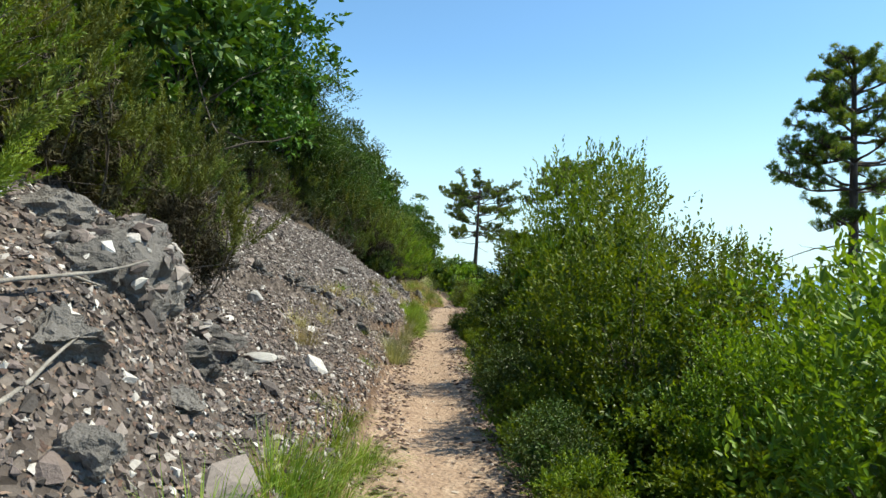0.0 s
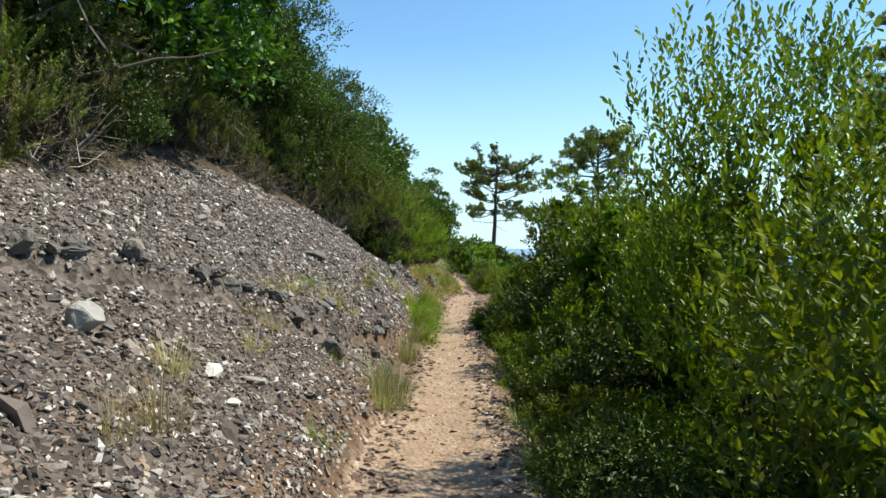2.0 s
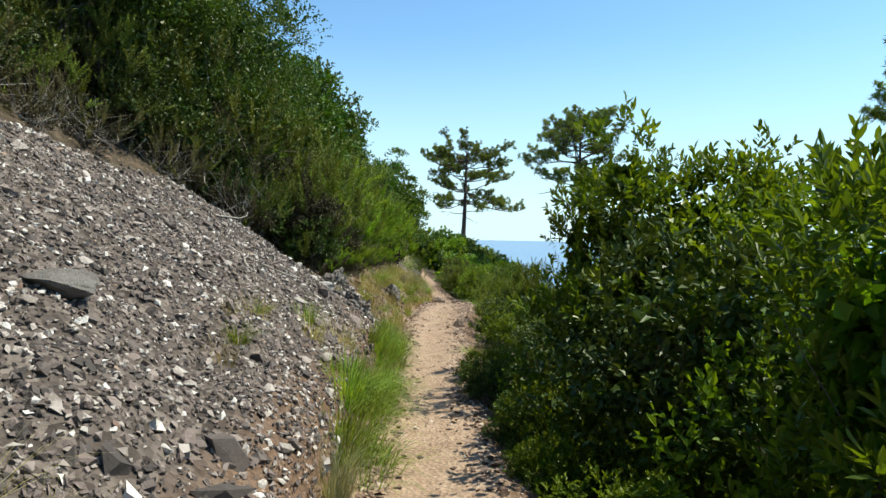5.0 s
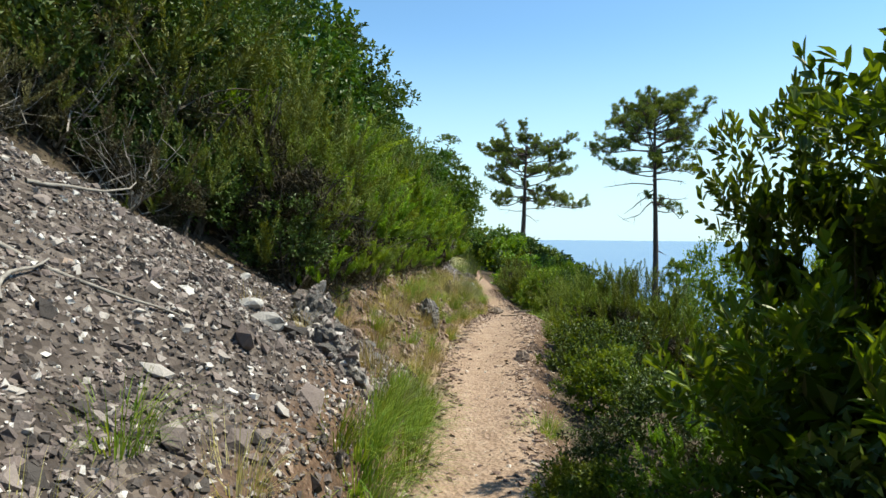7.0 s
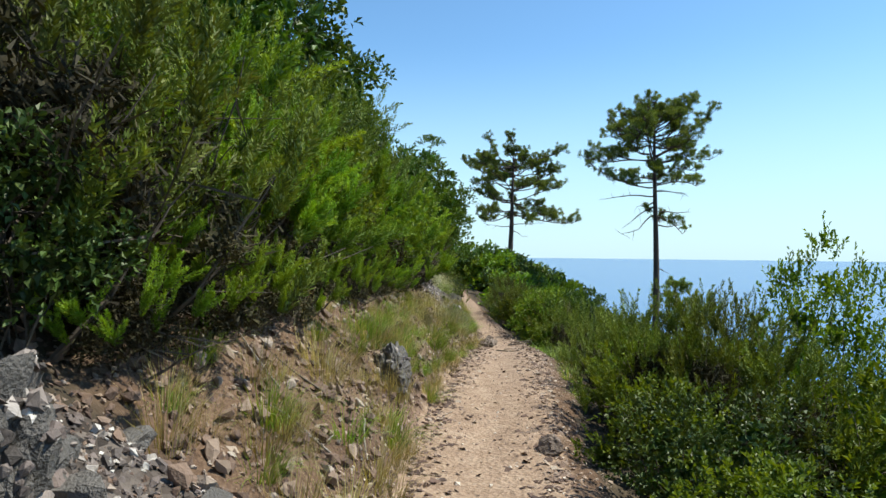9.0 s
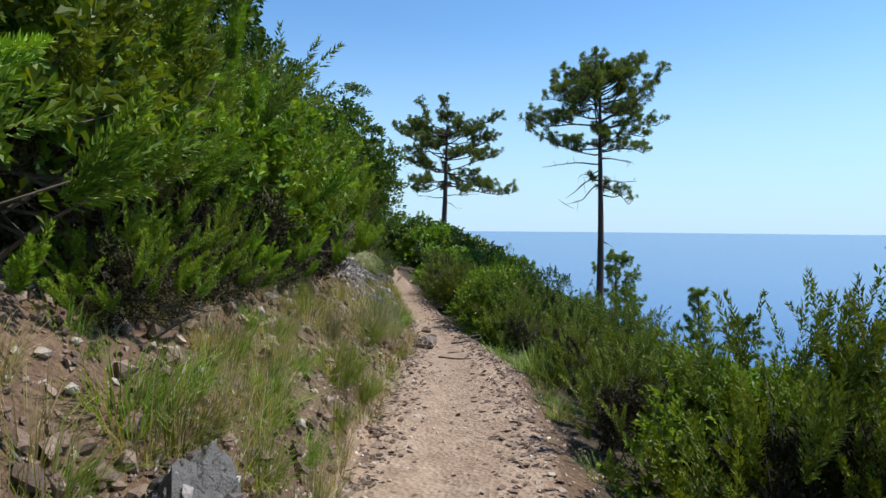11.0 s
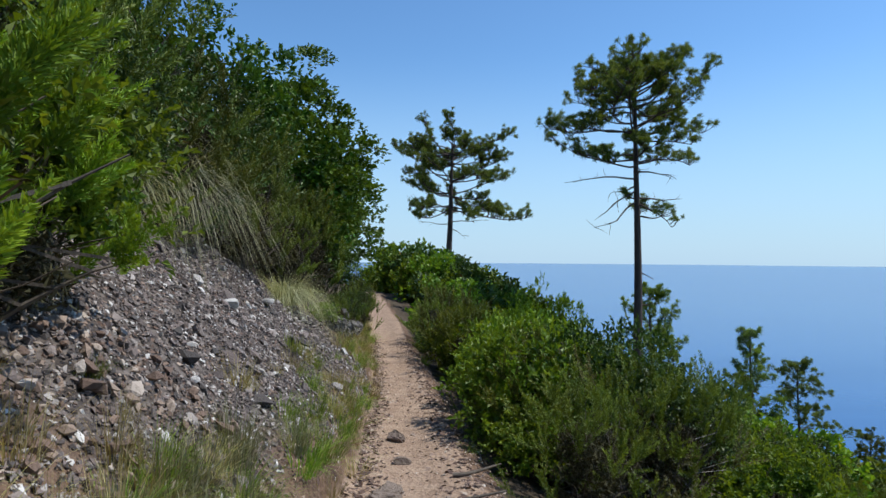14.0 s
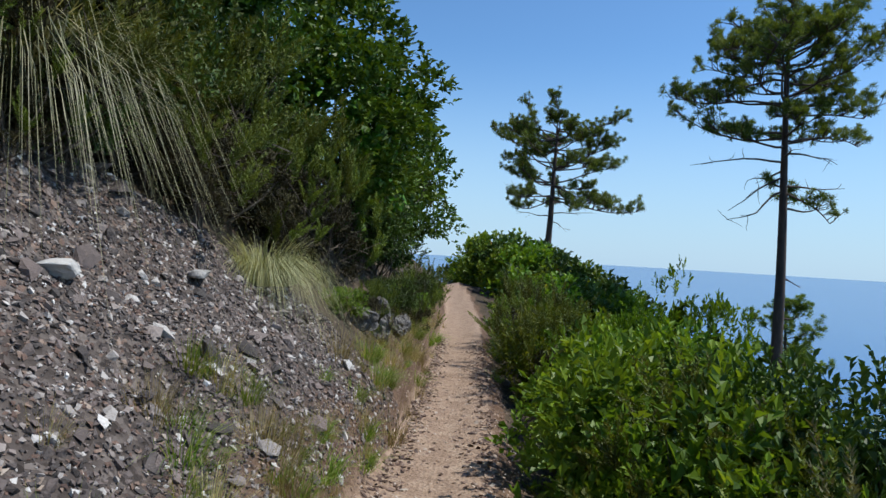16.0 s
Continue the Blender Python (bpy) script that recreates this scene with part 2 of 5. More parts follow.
def sea_material():
    """Open water: deep blue seen steeply, more and more of the pale sky mirrored towards the horizon; wind lanes and swell."""
    m, nodes, links, p = material("sea")
    geo = nodes.new("ShaderNodeNewGeometry")
    mp = nodes.new("ShaderNodeMapping")
    mp.inputs["Scale"].default_value = (0.004, 0.02, 1)
    links.new(geo.outputs["Position"], mp.inputs[0])
    n = noise_tex(nodes, links, 1.0, 6, 0.6, mp.outputs[0])
    r = ramp(nodes, [(0.3, (0.030, 0.10, 0.25)), (0.7, (0.042, 0.125, 0.29))])
    links.new(n.outputs[0], r.inputs[0])
    links.new(r.outputs[0], p.inputs["Base Color"])
    p.inputs["Roughness"].default_value = 0.2
    p.inputs["Specular IOR Level"].default_value = 0.46
    p.inputs["IOR"].default_value = 1.33
    swell = noise_tex(nodes, links, 0.35, 3, 0.6, geo.outputs["Position"])
    bp = nodes.new("ShaderNodeBump")
    bp.inputs["Strength"].default_value, bp.inputs["Distance"].default_value = 0.08, 0.2
    links.new(swell.outputs[0], bp.inputs["Height"])
    links.new(bp.outputs[0], p.inputs["Normal"])
    return m


# ---- lie of the land ----
CY = (-20, 3, 9.6, 12, 14.4, 17.7, 21, 23, 25, 27, 29, 31.5, 34, 37, 40, 45, 51.5, 56, 61, 66, 75, 95)
CX = (0.3, -0.1, -0.16, -0.16, -0.04, 0.01, 0.23, 0.29, 0.5, 0.74, 0.95, 1.2, 1.22, 1.25, 1.2, 1.05, 0.87, 0.5, 0.05, -0.65, -2.6, -9)
GY = (-20, -5, 6, 10.4, 14.4, 19, 23, 27, 29, 31.5, 34.5, 37.8, 45, 54, 65, 95)
GZ = (0.6, 0.5, 0.46, 0.42, 0.33, 0.22, 0.12, 0.05, -0.08, -0.34, -0.58, -0.8, -0.95, -1.05, -1.0, -1.4)
WY, WX = (0, 10, 14, 18, 22, 25, 29, 33, 37, 41, 60), (0.52, 0.50, 0.44, 0.44, 0.53, 0.63, 0.66, 0.5, 0.46, 0.48, 0.55)
SY = (0, 8, 10, 13, 16, 18.5, 21, 23.5, 27, 30, 34, 38, 45, 60)
STEP = (0.12, 0.14, 0.08, 0.12, 0.24, 0.42, 0.12, 0.3, 0.2, 0.15, 0.16, 0.3, 0.35, 0.3)
SLOPE = (0.6, 0.55, 0.52, 0.6, 0.68, 0.72, 0.72, 0.85, 0.9, 0.88, 0.9, 0.9, 0.9, 0.8)


LEDGE_Y, LEDGE_U = (9.2, 11.2, 13.0, 13.8), (2.3, 1.3, 0.28, 0.12)


def smooth(a):
    a = np.clip(a, 0, 1)
    return a * a * (3 - 2 * a)


def hashed(i, j, seed):
    h = np.sin(i * 127.1 + j * 311.7 + seed * 74.7) * 43758.5453
    return h - np.floor(h)


def vnoise(x, y, seed=0):
    i, j = np.floor(x), np.floor(y)
    a, b = smooth(x - i), smooth(y - j)
    return (hashed(i, j, seed) * (1 - a) + hashed(i + 1, j, seed) * a) * (1 - b) + (hashed(i, j + 1, seed) * (1 - a) + hashed(i + 1, j + 1, seed) * a) * b - 0.5


def fnoise(x, y, seed=0, octaves=4):
    return sum(vnoise(x * 2 ** k, y * 2 ** k, seed + k) / 1.8 ** k for k in range(octaves))


def lateral(x, y):
    """Distance outside the trail's left edge, outside its right edge, and its level."""
    d, hw = x - np.interp(y, CY, CX), np.interp(y, WY, WX)
    return np.maximum(0, -d - hw), np.maximum(0, d - hw), np.interp(y, GY, GZ), d / hw


def scree_mask(x, y):
    u, w, _, _ = lateral(x, y)
    top1 = np.interp(y, (0, 4, 8, 11, 14, 17, 18.5, 19.6, 20.6, 21.2), (0.9, 1.6, 2.3, 2.9, 3.2, 3.0, 2.5, 1.6, 0.9, 0))
    low1 = 0.06
    top2 = np.interp(y, (29, 30, 32, 35, 37.3, 38.2), (0, 1.1, 2.6, 2.7, 1.5, 0))
    low2 = np.interp(y, (29, 31, 32, 34, 36, 38), (0.4, 0.3, 0.22, 0.12, 0.02, 0.02))
    one = smooth((u - low1) / 0.15 + 0.3) * smooth((top1 - u) / 0.3)
    two = smooth((u - low2) / 0.15 + 0.3) * smooth((top2 - u) / 0.3)
    return np.where(w > 0, 0, np.where(y < 25, one, two))


def height(x, y, detail=True):
    x, y = np.asarray(x, float), np.asarray(y, float)
    u, w, zp, _ = lateral(x, y)
    sl = np.interp(y, SY, SLOPE)
    h = np.interp(y, SY, STEP) * smooth(u / 0.22) + sl * np.minimum(u, 2.6) + 0.72 * np.clip(u - 2.6, 0, 22) + 0.3 * np.maximum(u - 24.6, 0)
    on = smooth((y - 9.2) / 1.0) * smooth((17.5 - y) / 2.0)       # the undercut ledge across the first scree
    h = h + on * 0.15 * smooth((u - np.interp(y, LEDGE_Y, LEDGE_U) - 0.12 * (vnoise(y * 2.3, y * 0.4, 51) - 0.5)) / 0.07)
    f = 0.12 * smooth(w / 0.3) + 0.30 * np.clip(w - 0.2, 0, 1.6) + 0.47 * np.clip(w - 1.8, 0, 26) + 0.62 * np.maximum(w - 27.8, 0)
    knoll = 1.3 * np.exp(-(((x - 5) / 5) ** 2 + ((y - 66) / 9) ** 2))
    z = zp + h - f + knoll - 0.55 * np.maximum(y - 76, 0) * smooth((y - 76) / 8)
    z = z + 0.35 * fnoise(x * 0.25, y * 0.25, 3, 2) * smooth((u - 3) / 3 + (w - 1.5) / 3)
    q = np.sqrt(((x + 2.3 + 0.28 * (y - 6.2)) / 0.85) ** 2 + ((y - 6.2) / 1.7) ** 2)     # the outcrop by the start
    z = z + 0.5 * smooth((1.25 - q) / 0.75)
    if detail:
        s = scree_mask(x, y)
        off = smooth((u + w) / 0.3)
        z = z + off * (0.10 * fnoise(x * 1.6, y * 1.6, 5, 3)) + s * (0.13 * np.abs(fnoise(x * 2.4, y * 2.4, 9, 2)))+ np.interp(y, (19, 21, 31, 32), (0, 1, 1, 0)) * off * 0.13 * fnoise(x * 2.0, y * 2.6, 31, 2)
        z = z + (1 - off) * (0.022 * fnoise(x * 3.2, y * 2.6, 21, 4) - 0.03 * np.exp(-((x - np.interp(y, CY, CX)) / 0.25) ** 2))
    return np.maximum(z, -47.0)


def level(x, y):
    return float(height(x, y))


# ---- mesh helpers ----


def mesh_object(name, verts, faces, mat, parent=None, label="", smooth_shade=False):
    me = bpy.data.meshes.new(name)
    verts, faces = np.asarray(verts, np.float32), np.asarray(faces, np.int32)
    n, k = faces.shape
    me.vertices.add(len(verts))
    me.vertices.foreach_set("co", verts.ravel())
    me.loops.add(n * k)
    me.loops.foreach_set("vertex_index", faces.ravel())
    me.polygons.add(n)
    me.polygons.foreach_set("loop_start", np.arange(0, n * k, k, dtype=np.int32))
    me.update(calc_edges=True)
    me.polygons.foreach_set("use_smooth", np.full(n, smooth_shade, bool))
    me.materials.append(mat)
    ob = new(name, me)
    if parent is not None:
        ob.parent = parent
    if label:
        ob["label"] = label
    return ob


def part(name, verts, faces, mat, parent, label="", smooth_shade=False):
    return mesh_object(name, verts, faces, mat, parent, label, smooth_shade)


def toned(ob, values):
    """Stores the tone of each leaf, 0 dark to 1 pale, repeated over its corners."""
    n = len(ob.data.vertices) // len(values)
    at = ob.data.attributes.new("leaf_tone", "FLOAT", "POINT")
    at.data.foreach_set("value", np.repeat(np.clip(values, 0, 1), n).astype(np.float32))
    return ob


def join(chunks):
    """Joins (verts, faces) pairs into one."""
    vs, fs, n = [], [], 0
    for v, f in chunks:
        vs.append(v)
        fs.append(np.asarray(f) + n)
        n += len(v)
    return np.concatenate(vs), np.concatenate(fs)


def unit(v):
    return v / (np.linalg.norm(v, axis=-1, keepdims=True) + 1e-9)


def tube(points, radii, sides=6):
    """A tapered tube along points, in quads, with a pointed end."""
    pts, radii = np.asarray(points, float), np.asarray(radii, float)
    tan = unit(np.gradient(pts, axis=0))
    ref = np.where(np.abs(tan[:, 2:3]) > 0.9, np.array([[1.0, 0, 0]]), np.array([[0, 0, 1.0]]))
    a = unit(np.cross(tan, ref))
    b = np.cross(tan, a)
    ang = np.arange(sides) * 2 * np.pi / sides
    ring = a[:, None] * np.cos(ang)[None, :, None] + b[:, None] * np.sin(ang)[None, :, None]
    v = (pts[:, None] + ring * radii[:, None, None]).reshape(-1, 3)
    n = len(pts)
    i = np.arange(n - 1)[:, None] * sides + np.arange(sides)[None]
    j = np.arange(n - 1)[:, None] * sides + (np.arange(sides)[None] + 1) % sides
    return v, np.stack([i, j, j + sides, i + sides], -1).reshape(-1, 4)


def wander(rng, start, direction, length, steps=6, wild=0.2, lift=0.0):
    p, d, out = np.array(start, float), unit(np.array(direction, float)), []
    for _ in range(steps + 1):
        out.append(p.copy())
        d = unit(d + rng.normal(0, wild, 3) + np.array([0, 0, lift]))
        p = p + d * length / steps
    return np.array(out)


def leaves(rng, base, along, length, width, fold=0.18):
    """Folded rhombic leaves, two triangles each."""
    n = len(base)
    d = unit(along)
    s = unit(np.cross(d, unit(rng.normal(0, 0.55, (n, 3)) + np.array([0, 0, 1.0]))))
    up = np.cross(s, d)
    ln = length * rng.uniform(0.65, 1.2, (n, 1))
    wd = width * rng.uniform(0.75, 1.15, (n, 1))
    v = np.stack([base, base + d * ln * 0.5 + s * wd * 0.5 + up * ln * fold, base + d * ln - up * ln * 0.08, base + d * ln * 0.5 - s * wd * 0.5 + up * ln * fold], 1)
    k = np.arange(n)[:, None] * 4
    f = np.stack([k + [0, 1, 2], k + [0, 2, 3]], 1)
    return v.reshape(-1, 3), f.reshape(-1, 3)


def fine_leaves(rng, base, along, length, width):
    """Leaves with a rounded outline and a folded midrib, four triangles each."""
    n = len(base)
    d = unit(along)
    s = unit(np.cross(d, unit(rng.normal(0, 0.6, (n, 3)) + np.array([0, 0, 1.0]))))
    up = np.cross(s, d)
    ln = length * rng.uniform(0.6, 1.2, (n, 1))
    wd = width * rng.uniform(0.75, 1.15, (n, 1)) * 0.5
    curl = rng.uniform(-0.12, 0.12, (n, 1))
    v = np.stack([base, base + d * ln * 0.34 + s * wd * 0.9 + up * ln * 0.09, base + d * ln * 0.72 + s * wd * 0.8 + up * ln * (0.08 + curl), base + d * ln + up * ln * curl,
                  base + d * ln * 0.72 - s * wd * 0.8 + up * ln * (0.08 + curl), base + d * ln * 0.34 - s * wd * 0.9 + up * ln * 0.09], 1)
    k = np.arange(n)[:, None] * 6
    f = np.stack([k + [0, 1, 2], k + [0, 2, 3], k + [0, 3, 4], k + [0, 4, 5]], 1)
    return v.reshape(-1, 3), f.reshape(-1, 3)


def needles(rng, base, along, length, width):
    """Thin needles, one triangle each."""
    n = len(base)
    d = unit(along)
    s = unit(np.cross(d, rng.normal(0, 1, (n, 3))))
    ln = length * rng.uniform(0.7, 1.2, (n, 1))
    v = np.stack([base + s * width * 0.5, base - s * width * 0.5, base + d * ln], 1)
    return v.reshape(-1, 3), np.arange(n * 3).reshape(-1, 3)


def lump_points(rng, lumps, high, wide, low=0.2):
    """Centres and radii of leaf masses, spread over an uneven crown."""
    i = np.arange(lumps) + 0.5                                     # evenly round, then shaken
    ang, up = i * 2.399963 + rng.uniform(0, 6), 1 - 1.75 * i / lumps
    flat = np.sqrt(np.clip(1 - up ** 2, 0, 1))
    d = unit(np.stack([flat * np.cos(ang), flat * np.sin(ang), up], 1) + rng.normal(0, 0.22, (lumps, 3)))
    r = rng.uniform(0.5, 1.0, (lumps, 1)) ** 0.7 * (1 + 0.25 * np.sin(2 * ang + rng.uniform(0, 6)))[:, None]
    mid = high * (0.42 + low * 0.3)
    size = rng.uniform(0.24, 0.42, (lumps, 1)) * wide
    c = d * r * np.array([wide, wide, high - mid]) * np.where(d[:, 2:3] < 0, np.array([[0.85, 0.85, 0.6]]), np.array([[0.78, 0.78, 0.84]])) + np.array([0, 0, mid])
    c[:, 2] = np.maximum(c[:, 2], size[:, 0] * 0.6)
    return c, d, size


def shrub(name, seed, high, wide, lumps, twigs, per_twig, leaf, width, mat, label, category="shrub", up=0.45, twig_len=0.2, stems=5, low=0.2, stem_mat=None, fine=False, spikes=4, inner=40, lump=1.0):
    """A broad-leaved shrub or tree: stems that fork to rounded leaf masses covered in single leaves, with some shoots above."""
    rng = np.random.default_rng(seed)
    top = tagged(new(name), label, category, group=name.replace("_", " ") + "s along the trail")
    c, d, size = lump_points(rng, lumps, high, wide, low)
    size = size * lump
    n = lumps * twigs
    out = unit(rng.normal(0, 1, (n, 3)) + np.repeat(d, twigs, 0) * 0.7 + np.array([0, 0, 0.7]))
    rad = np.repeat(size, twigs, 0) * rng.uniform(0.35, 1.0, (n, 1)) ** 0.5
    base = np.repeat(c, twigs, 0) + out * rad * np.array([1.0, 1.0, 0.8])
    way = unit(out * 0.8 + rng.normal(0, 0.3, (n, 3)) + np.array([0, 0, up]))
    tl = twig_len * rng.uniform(0.5, 1.3, (n, 1))
    for k in range(spikes * 3):                                    # leading shoots
        q = rng.integers(n)
        if out[q, 2] > 0.3:
            tl[q], way[q] = twig_len * rng.uniform(1.3, 2.0), unit(np.array([0, 0, 1.0]) + rng.normal(0, 0.2, 3))
    t = np.linspace(0.0, 1, per_twig) ** 0.75                      # leaves crowd and turn upwards towards the tip
    pos = (base[:, None] + way[:, None] * tl[:, None] * t[None, :, None]).reshape(-1, 3)
    wayr, tr = np.repeat(way, per_twig, 0), np.tile(t, n)[:, None]
    side = unit(np.cross(wayr, rng.normal(0, 1, wayr.shape)))
    crown = part("crown", *(fine_leaves if fine else leaves)(rng, pos, wayr * (0.4 + 0.5 * tr) + side * (1.0 - 0.45 * tr), leaf, width), mat, top)
    toned(crown, np.repeat(rng.uniform(0, 0.75, n), per_twig) + 0.3 * tr[:, 0] - 0.05)
    m = lumps * inner                                              # older leaves inside, which hold the light back; inner shade put into darker tones
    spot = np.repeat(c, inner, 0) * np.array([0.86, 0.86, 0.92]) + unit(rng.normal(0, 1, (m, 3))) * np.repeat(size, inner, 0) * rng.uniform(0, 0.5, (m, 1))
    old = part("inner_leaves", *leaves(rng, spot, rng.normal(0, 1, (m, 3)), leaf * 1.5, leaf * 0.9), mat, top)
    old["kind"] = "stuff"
    toned(old, rng.uniform(0, 0.4, m))
    chunks = []
    for k in range(stems):
        ang = k * 2.4 + rng.uniform(0, 1)
        goal = c[rng.integers(lumps)]
        p = wander(rng, (0.08 * math.cos(ang), 0.08 * math.sin(ang), -0.15), goal * np.array([0.8, 0.8, 1.0]), np.linalg.norm(goal) * 0.9 + 0.15, 7, 0.12)
        chunks.append(tube(p, np.linspace(0.020, 0.004, 8) * (0.5 + high / 4), 5))
        for q in range(4):
            g = c[rng.integers(lumps)]
            s = p[rng.integers(2, 6)]
            pp = wander(rng, s, g - s, np.linalg.norm(g - s), 5, 0.12)
            chunks.append(tube(pp, np.linspace(0.009, 0.002, 6) * (0.5 + high / 4), 3))
    part("branchwork", *join(chunks), stem_mat or M_BARK, top)
    return top


def heath(name, seed, high, wide, plumes, per_plume, mat, label, needle=0.024, stems=6, spread=0.55, plume_len=0.42, stem_mat=None, fat=0.03):
    """A tree heath: sprays of upright foxtail plumes, thick with short needles, on wiry brown stems."""
    rng = np.random.default_rng(seed)
    top = tagged(new(name), label, "shrub", group=name.replace("_", " ") + "s along the trail")
    bunch = 5
    sprays = plumes // bunch
    plumes = sprays * bunch
    i = np.arange(sprays) + 0.5
    ang, r = i * 2.399963, wide * np.sqrt(i / sprays) * rng.uniform(0.85, 1.12, sprays)
    lob = 1 + 0.25 * np.sin(3 * ang + rng.uniform(0, 6))
    zr = np.sqrt(np.clip(1 - (r / (wide * 1.15)) ** 2, 0.03, 1))
    z = high * (1 - (1 - zr) * 0.85) * rng.uniform(0.1, 1.0, sprays) ** 0.5 - plume_len * 0.75
    root = np.stack([r * lob * np.cos(ang), r * lob * np.sin(ang), np.maximum(z, 0.0)], 1)
    lead = unit(np.stack([np.cos(ang) * r / wide * spread, np.sin(ang) * r / wide * spread, np.ones(sprays)], 1) + rng.normal(0, 0.16, (sprays, 3)))
    way = unit(np.repeat(lead, bunch, 0) + rng.normal(0, 0.27, (plumes, 3)))
    base = np.repeat(root, bunch, 0) + np.repeat(lead, bunch, 0) * rng.uniform(0, 0.3, (plumes, 1)) * plume_len
    ln = plume_len * rng.uniform(0.55, 1.2, (plumes, 1))
    t = np.tile(np.linspace(0.0, 1, per_plume), plumes)
    wr = np.repeat(way, per_plume, 0)
    bend = np.repeat(unit(rng.normal(0, 1, (plumes, 3))) * rng.uniform(0, 0.09, (plumes, 1)), per_plume, 0) * (t ** 2)[:, None]
    pos = np.repeat(base, per_plume, 0) + wr * np.repeat(ln, per_plume, 0) * t[:, None] + bend
    body = (np.clip(1.0 - t, 0.0, 1) ** 0.55 * np.clip(t * 4 + 0.35, 0, 1))[:, None] * fat * np.repeat(rng.uniform(0.75, 1.3, (plumes, 1)), per_plume, 0)
    side = unit(np.cross(wr, rng.normal(0, 1, wr.shape)))
    pos = pos + side * body * rng.uniform(0.3, 1, (len(t), 1))
    crown = part("crown", *needles(rng, pos, wr * 0.85 + side * 0.65, needle, needle * 0.34), mat, top)
    toned(crown, np.repeat(rng.uniform(0, 0.6, plumes), per_plume) + 0.42 * t)
    m = plumes * 40                                                # brown older growth inside, darkened to put shade into the gaps between plumes
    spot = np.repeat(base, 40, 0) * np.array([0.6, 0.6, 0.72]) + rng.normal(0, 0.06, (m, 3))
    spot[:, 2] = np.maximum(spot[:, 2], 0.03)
    part("inner_growth", *needles(rng, spot, rng.normal(0, 1, (m, 3)) + np.array([0, 0, 0.6]), 0.085, 0.016), M_HEATH_OLD_SHADE, top)["kind"] = "stuff"
    chunks = []
    for k in range(stems):
        goal = base[rng.integers(plumes)]
        p = wander(rng, (rng.normal(0, 0.06), rng.normal(0, 0.06), -0.12), goal, np.linalg.norm(goal) + 0.12, 7, 0.1)
        chunks.append(tube(p, np.linspace(0.016, 0.003, 8), 4))
        for q in range(5):
            g = base[rng.integers(plumes)]
            s = p[rng.integers(2, 7)]
            chunks.append(tube(wander(rng, s, g - s, np.linalg.norm(g - s), 4, 0.12), np.linspace(0.008, 0.003, 5), 3))
    part("branchwork", *join(chunks), stem_mat or M_BARK, top)
    return top


def grass(name, seed, blades, length, spread, mat, label, width=0.008, droop=0.35, category="grass", rise=1.0, least=0.1):
    rng = np.random.default_rng(seed)
    top = tagged(new(name), label, category, group=name.replace("_", " ") + "s along the trail")
    n = blades
    ang = rng.uniform(0, 2 * np.pi, n)
    out = np.stack([np.cos(ang), np.sin(ang), np.zeros(n)], 1)
    root = out * rng.uniform(0, 1, (n, 1)) ** 0.5 * spread * 0.35
    ln = length * rng.uniform(0.45, 1.15, (n, 1))
    lean = rng.uniform(least, 1.0, (n, 1)) * spread / length
    side = np.stack([-np.sin(ang), np.cos(ang), np.zeros(n)], 1) * width / 2
    rows = []
    for t in (0.0, 0.35, 0.7, 1.0):
        c = root + out * ln * lean * t ** 1.3 + np.array([0, 0, 1.0]) * ln * (rise * t - droop * np.minimum(lean, 1.0) * t ** 2.2) - np.array([0, 0, 0.03])
        rows += [c - side * (1.02 - t), c + side * (1.02 - t)]
    v = np.stack(rows, 1).reshape(-1, 3)
    k = np.arange(n)[:, None] * 8
    f = np.stack([k + [2 * s, 2 * s + 1, 2 * s + 3, 2 * s + 2] for s in range(3)], 1).reshape(-1, 4)
    part("blade_tuft", v, f, mat, top)
    return top


def pebble(rng, flat=0.5, rough=0.28):
    """An angular stone of twenty faces, about one across."""
    bm = bmesh.new()
    bmesh.ops.create_icosphere(bm, subdivisions=1, radius=0.5)
    v = np.array([p.co[:] for p in bm.verts])
    f = np.array([[p.index for p in q.verts] for q in bm.faces])
    bm.free()
    v = v * (1 + rng.normal(0, rough, (len(v), 1))) * np.array([1.0, rng.uniform(0.6, 0.95), flat * rng.uniform(0.7, 1.3)])
    for _ in range(3):                                  # broken faces
        nrm = unit(rng.normal(0, 1, 3))
        d = v @ nrm
        v = v - np.maximum(d - 0.24, 0)[:, None] * nrm
    return v, f


def shard(rng, flat=0.5):
    """A small broken chip of twelve faces, about one across."""
    v = np.array([(a, b, c) for c in (-1, 1) for b in (-1, 1) for a in (-1, 1)], float) * np.array([0.48, 0.36, 0.46])
    v = v * (1 + rng.normal(0, 0.22, (8, 3))) * rng.uniform(0.55, 1.1, (8, 1)) * np.array([1.1, 1.0, flat])
    q = [(0, 2, 3, 1), (4, 5, 7, 6), (0, 1, 5, 4), (2, 6, 7, 3), (0, 4, 6, 2), (1, 3, 7, 5)]
    return v, np.array([t for a, b, c, d in q for t in ((a, b, c), (a, c, d))])


def splinter(rng, flat=0.5):
    """A tiny angular chip of eight faces, about one across."""
    v = np.array([(0.5, 0, 0), (-0.5, 0, 0), (0, 0.4, 0), (0, -0.4, 0), (0, 0, 0.5), (0, 0, -0.5)]) * (1 + rng.normal(0, 0.25, (6, 1))) + rng.normal(0, 0.1, (6, 3))
    v = v * np.array([1.15, 1.0, flat])
    return v, np.array([(0, 2, 4), (2, 1, 4), (1, 3, 4), (3, 0, 4), (2, 0, 5), (1, 2, 5), (3, 1, 5), (0, 3, 5)])


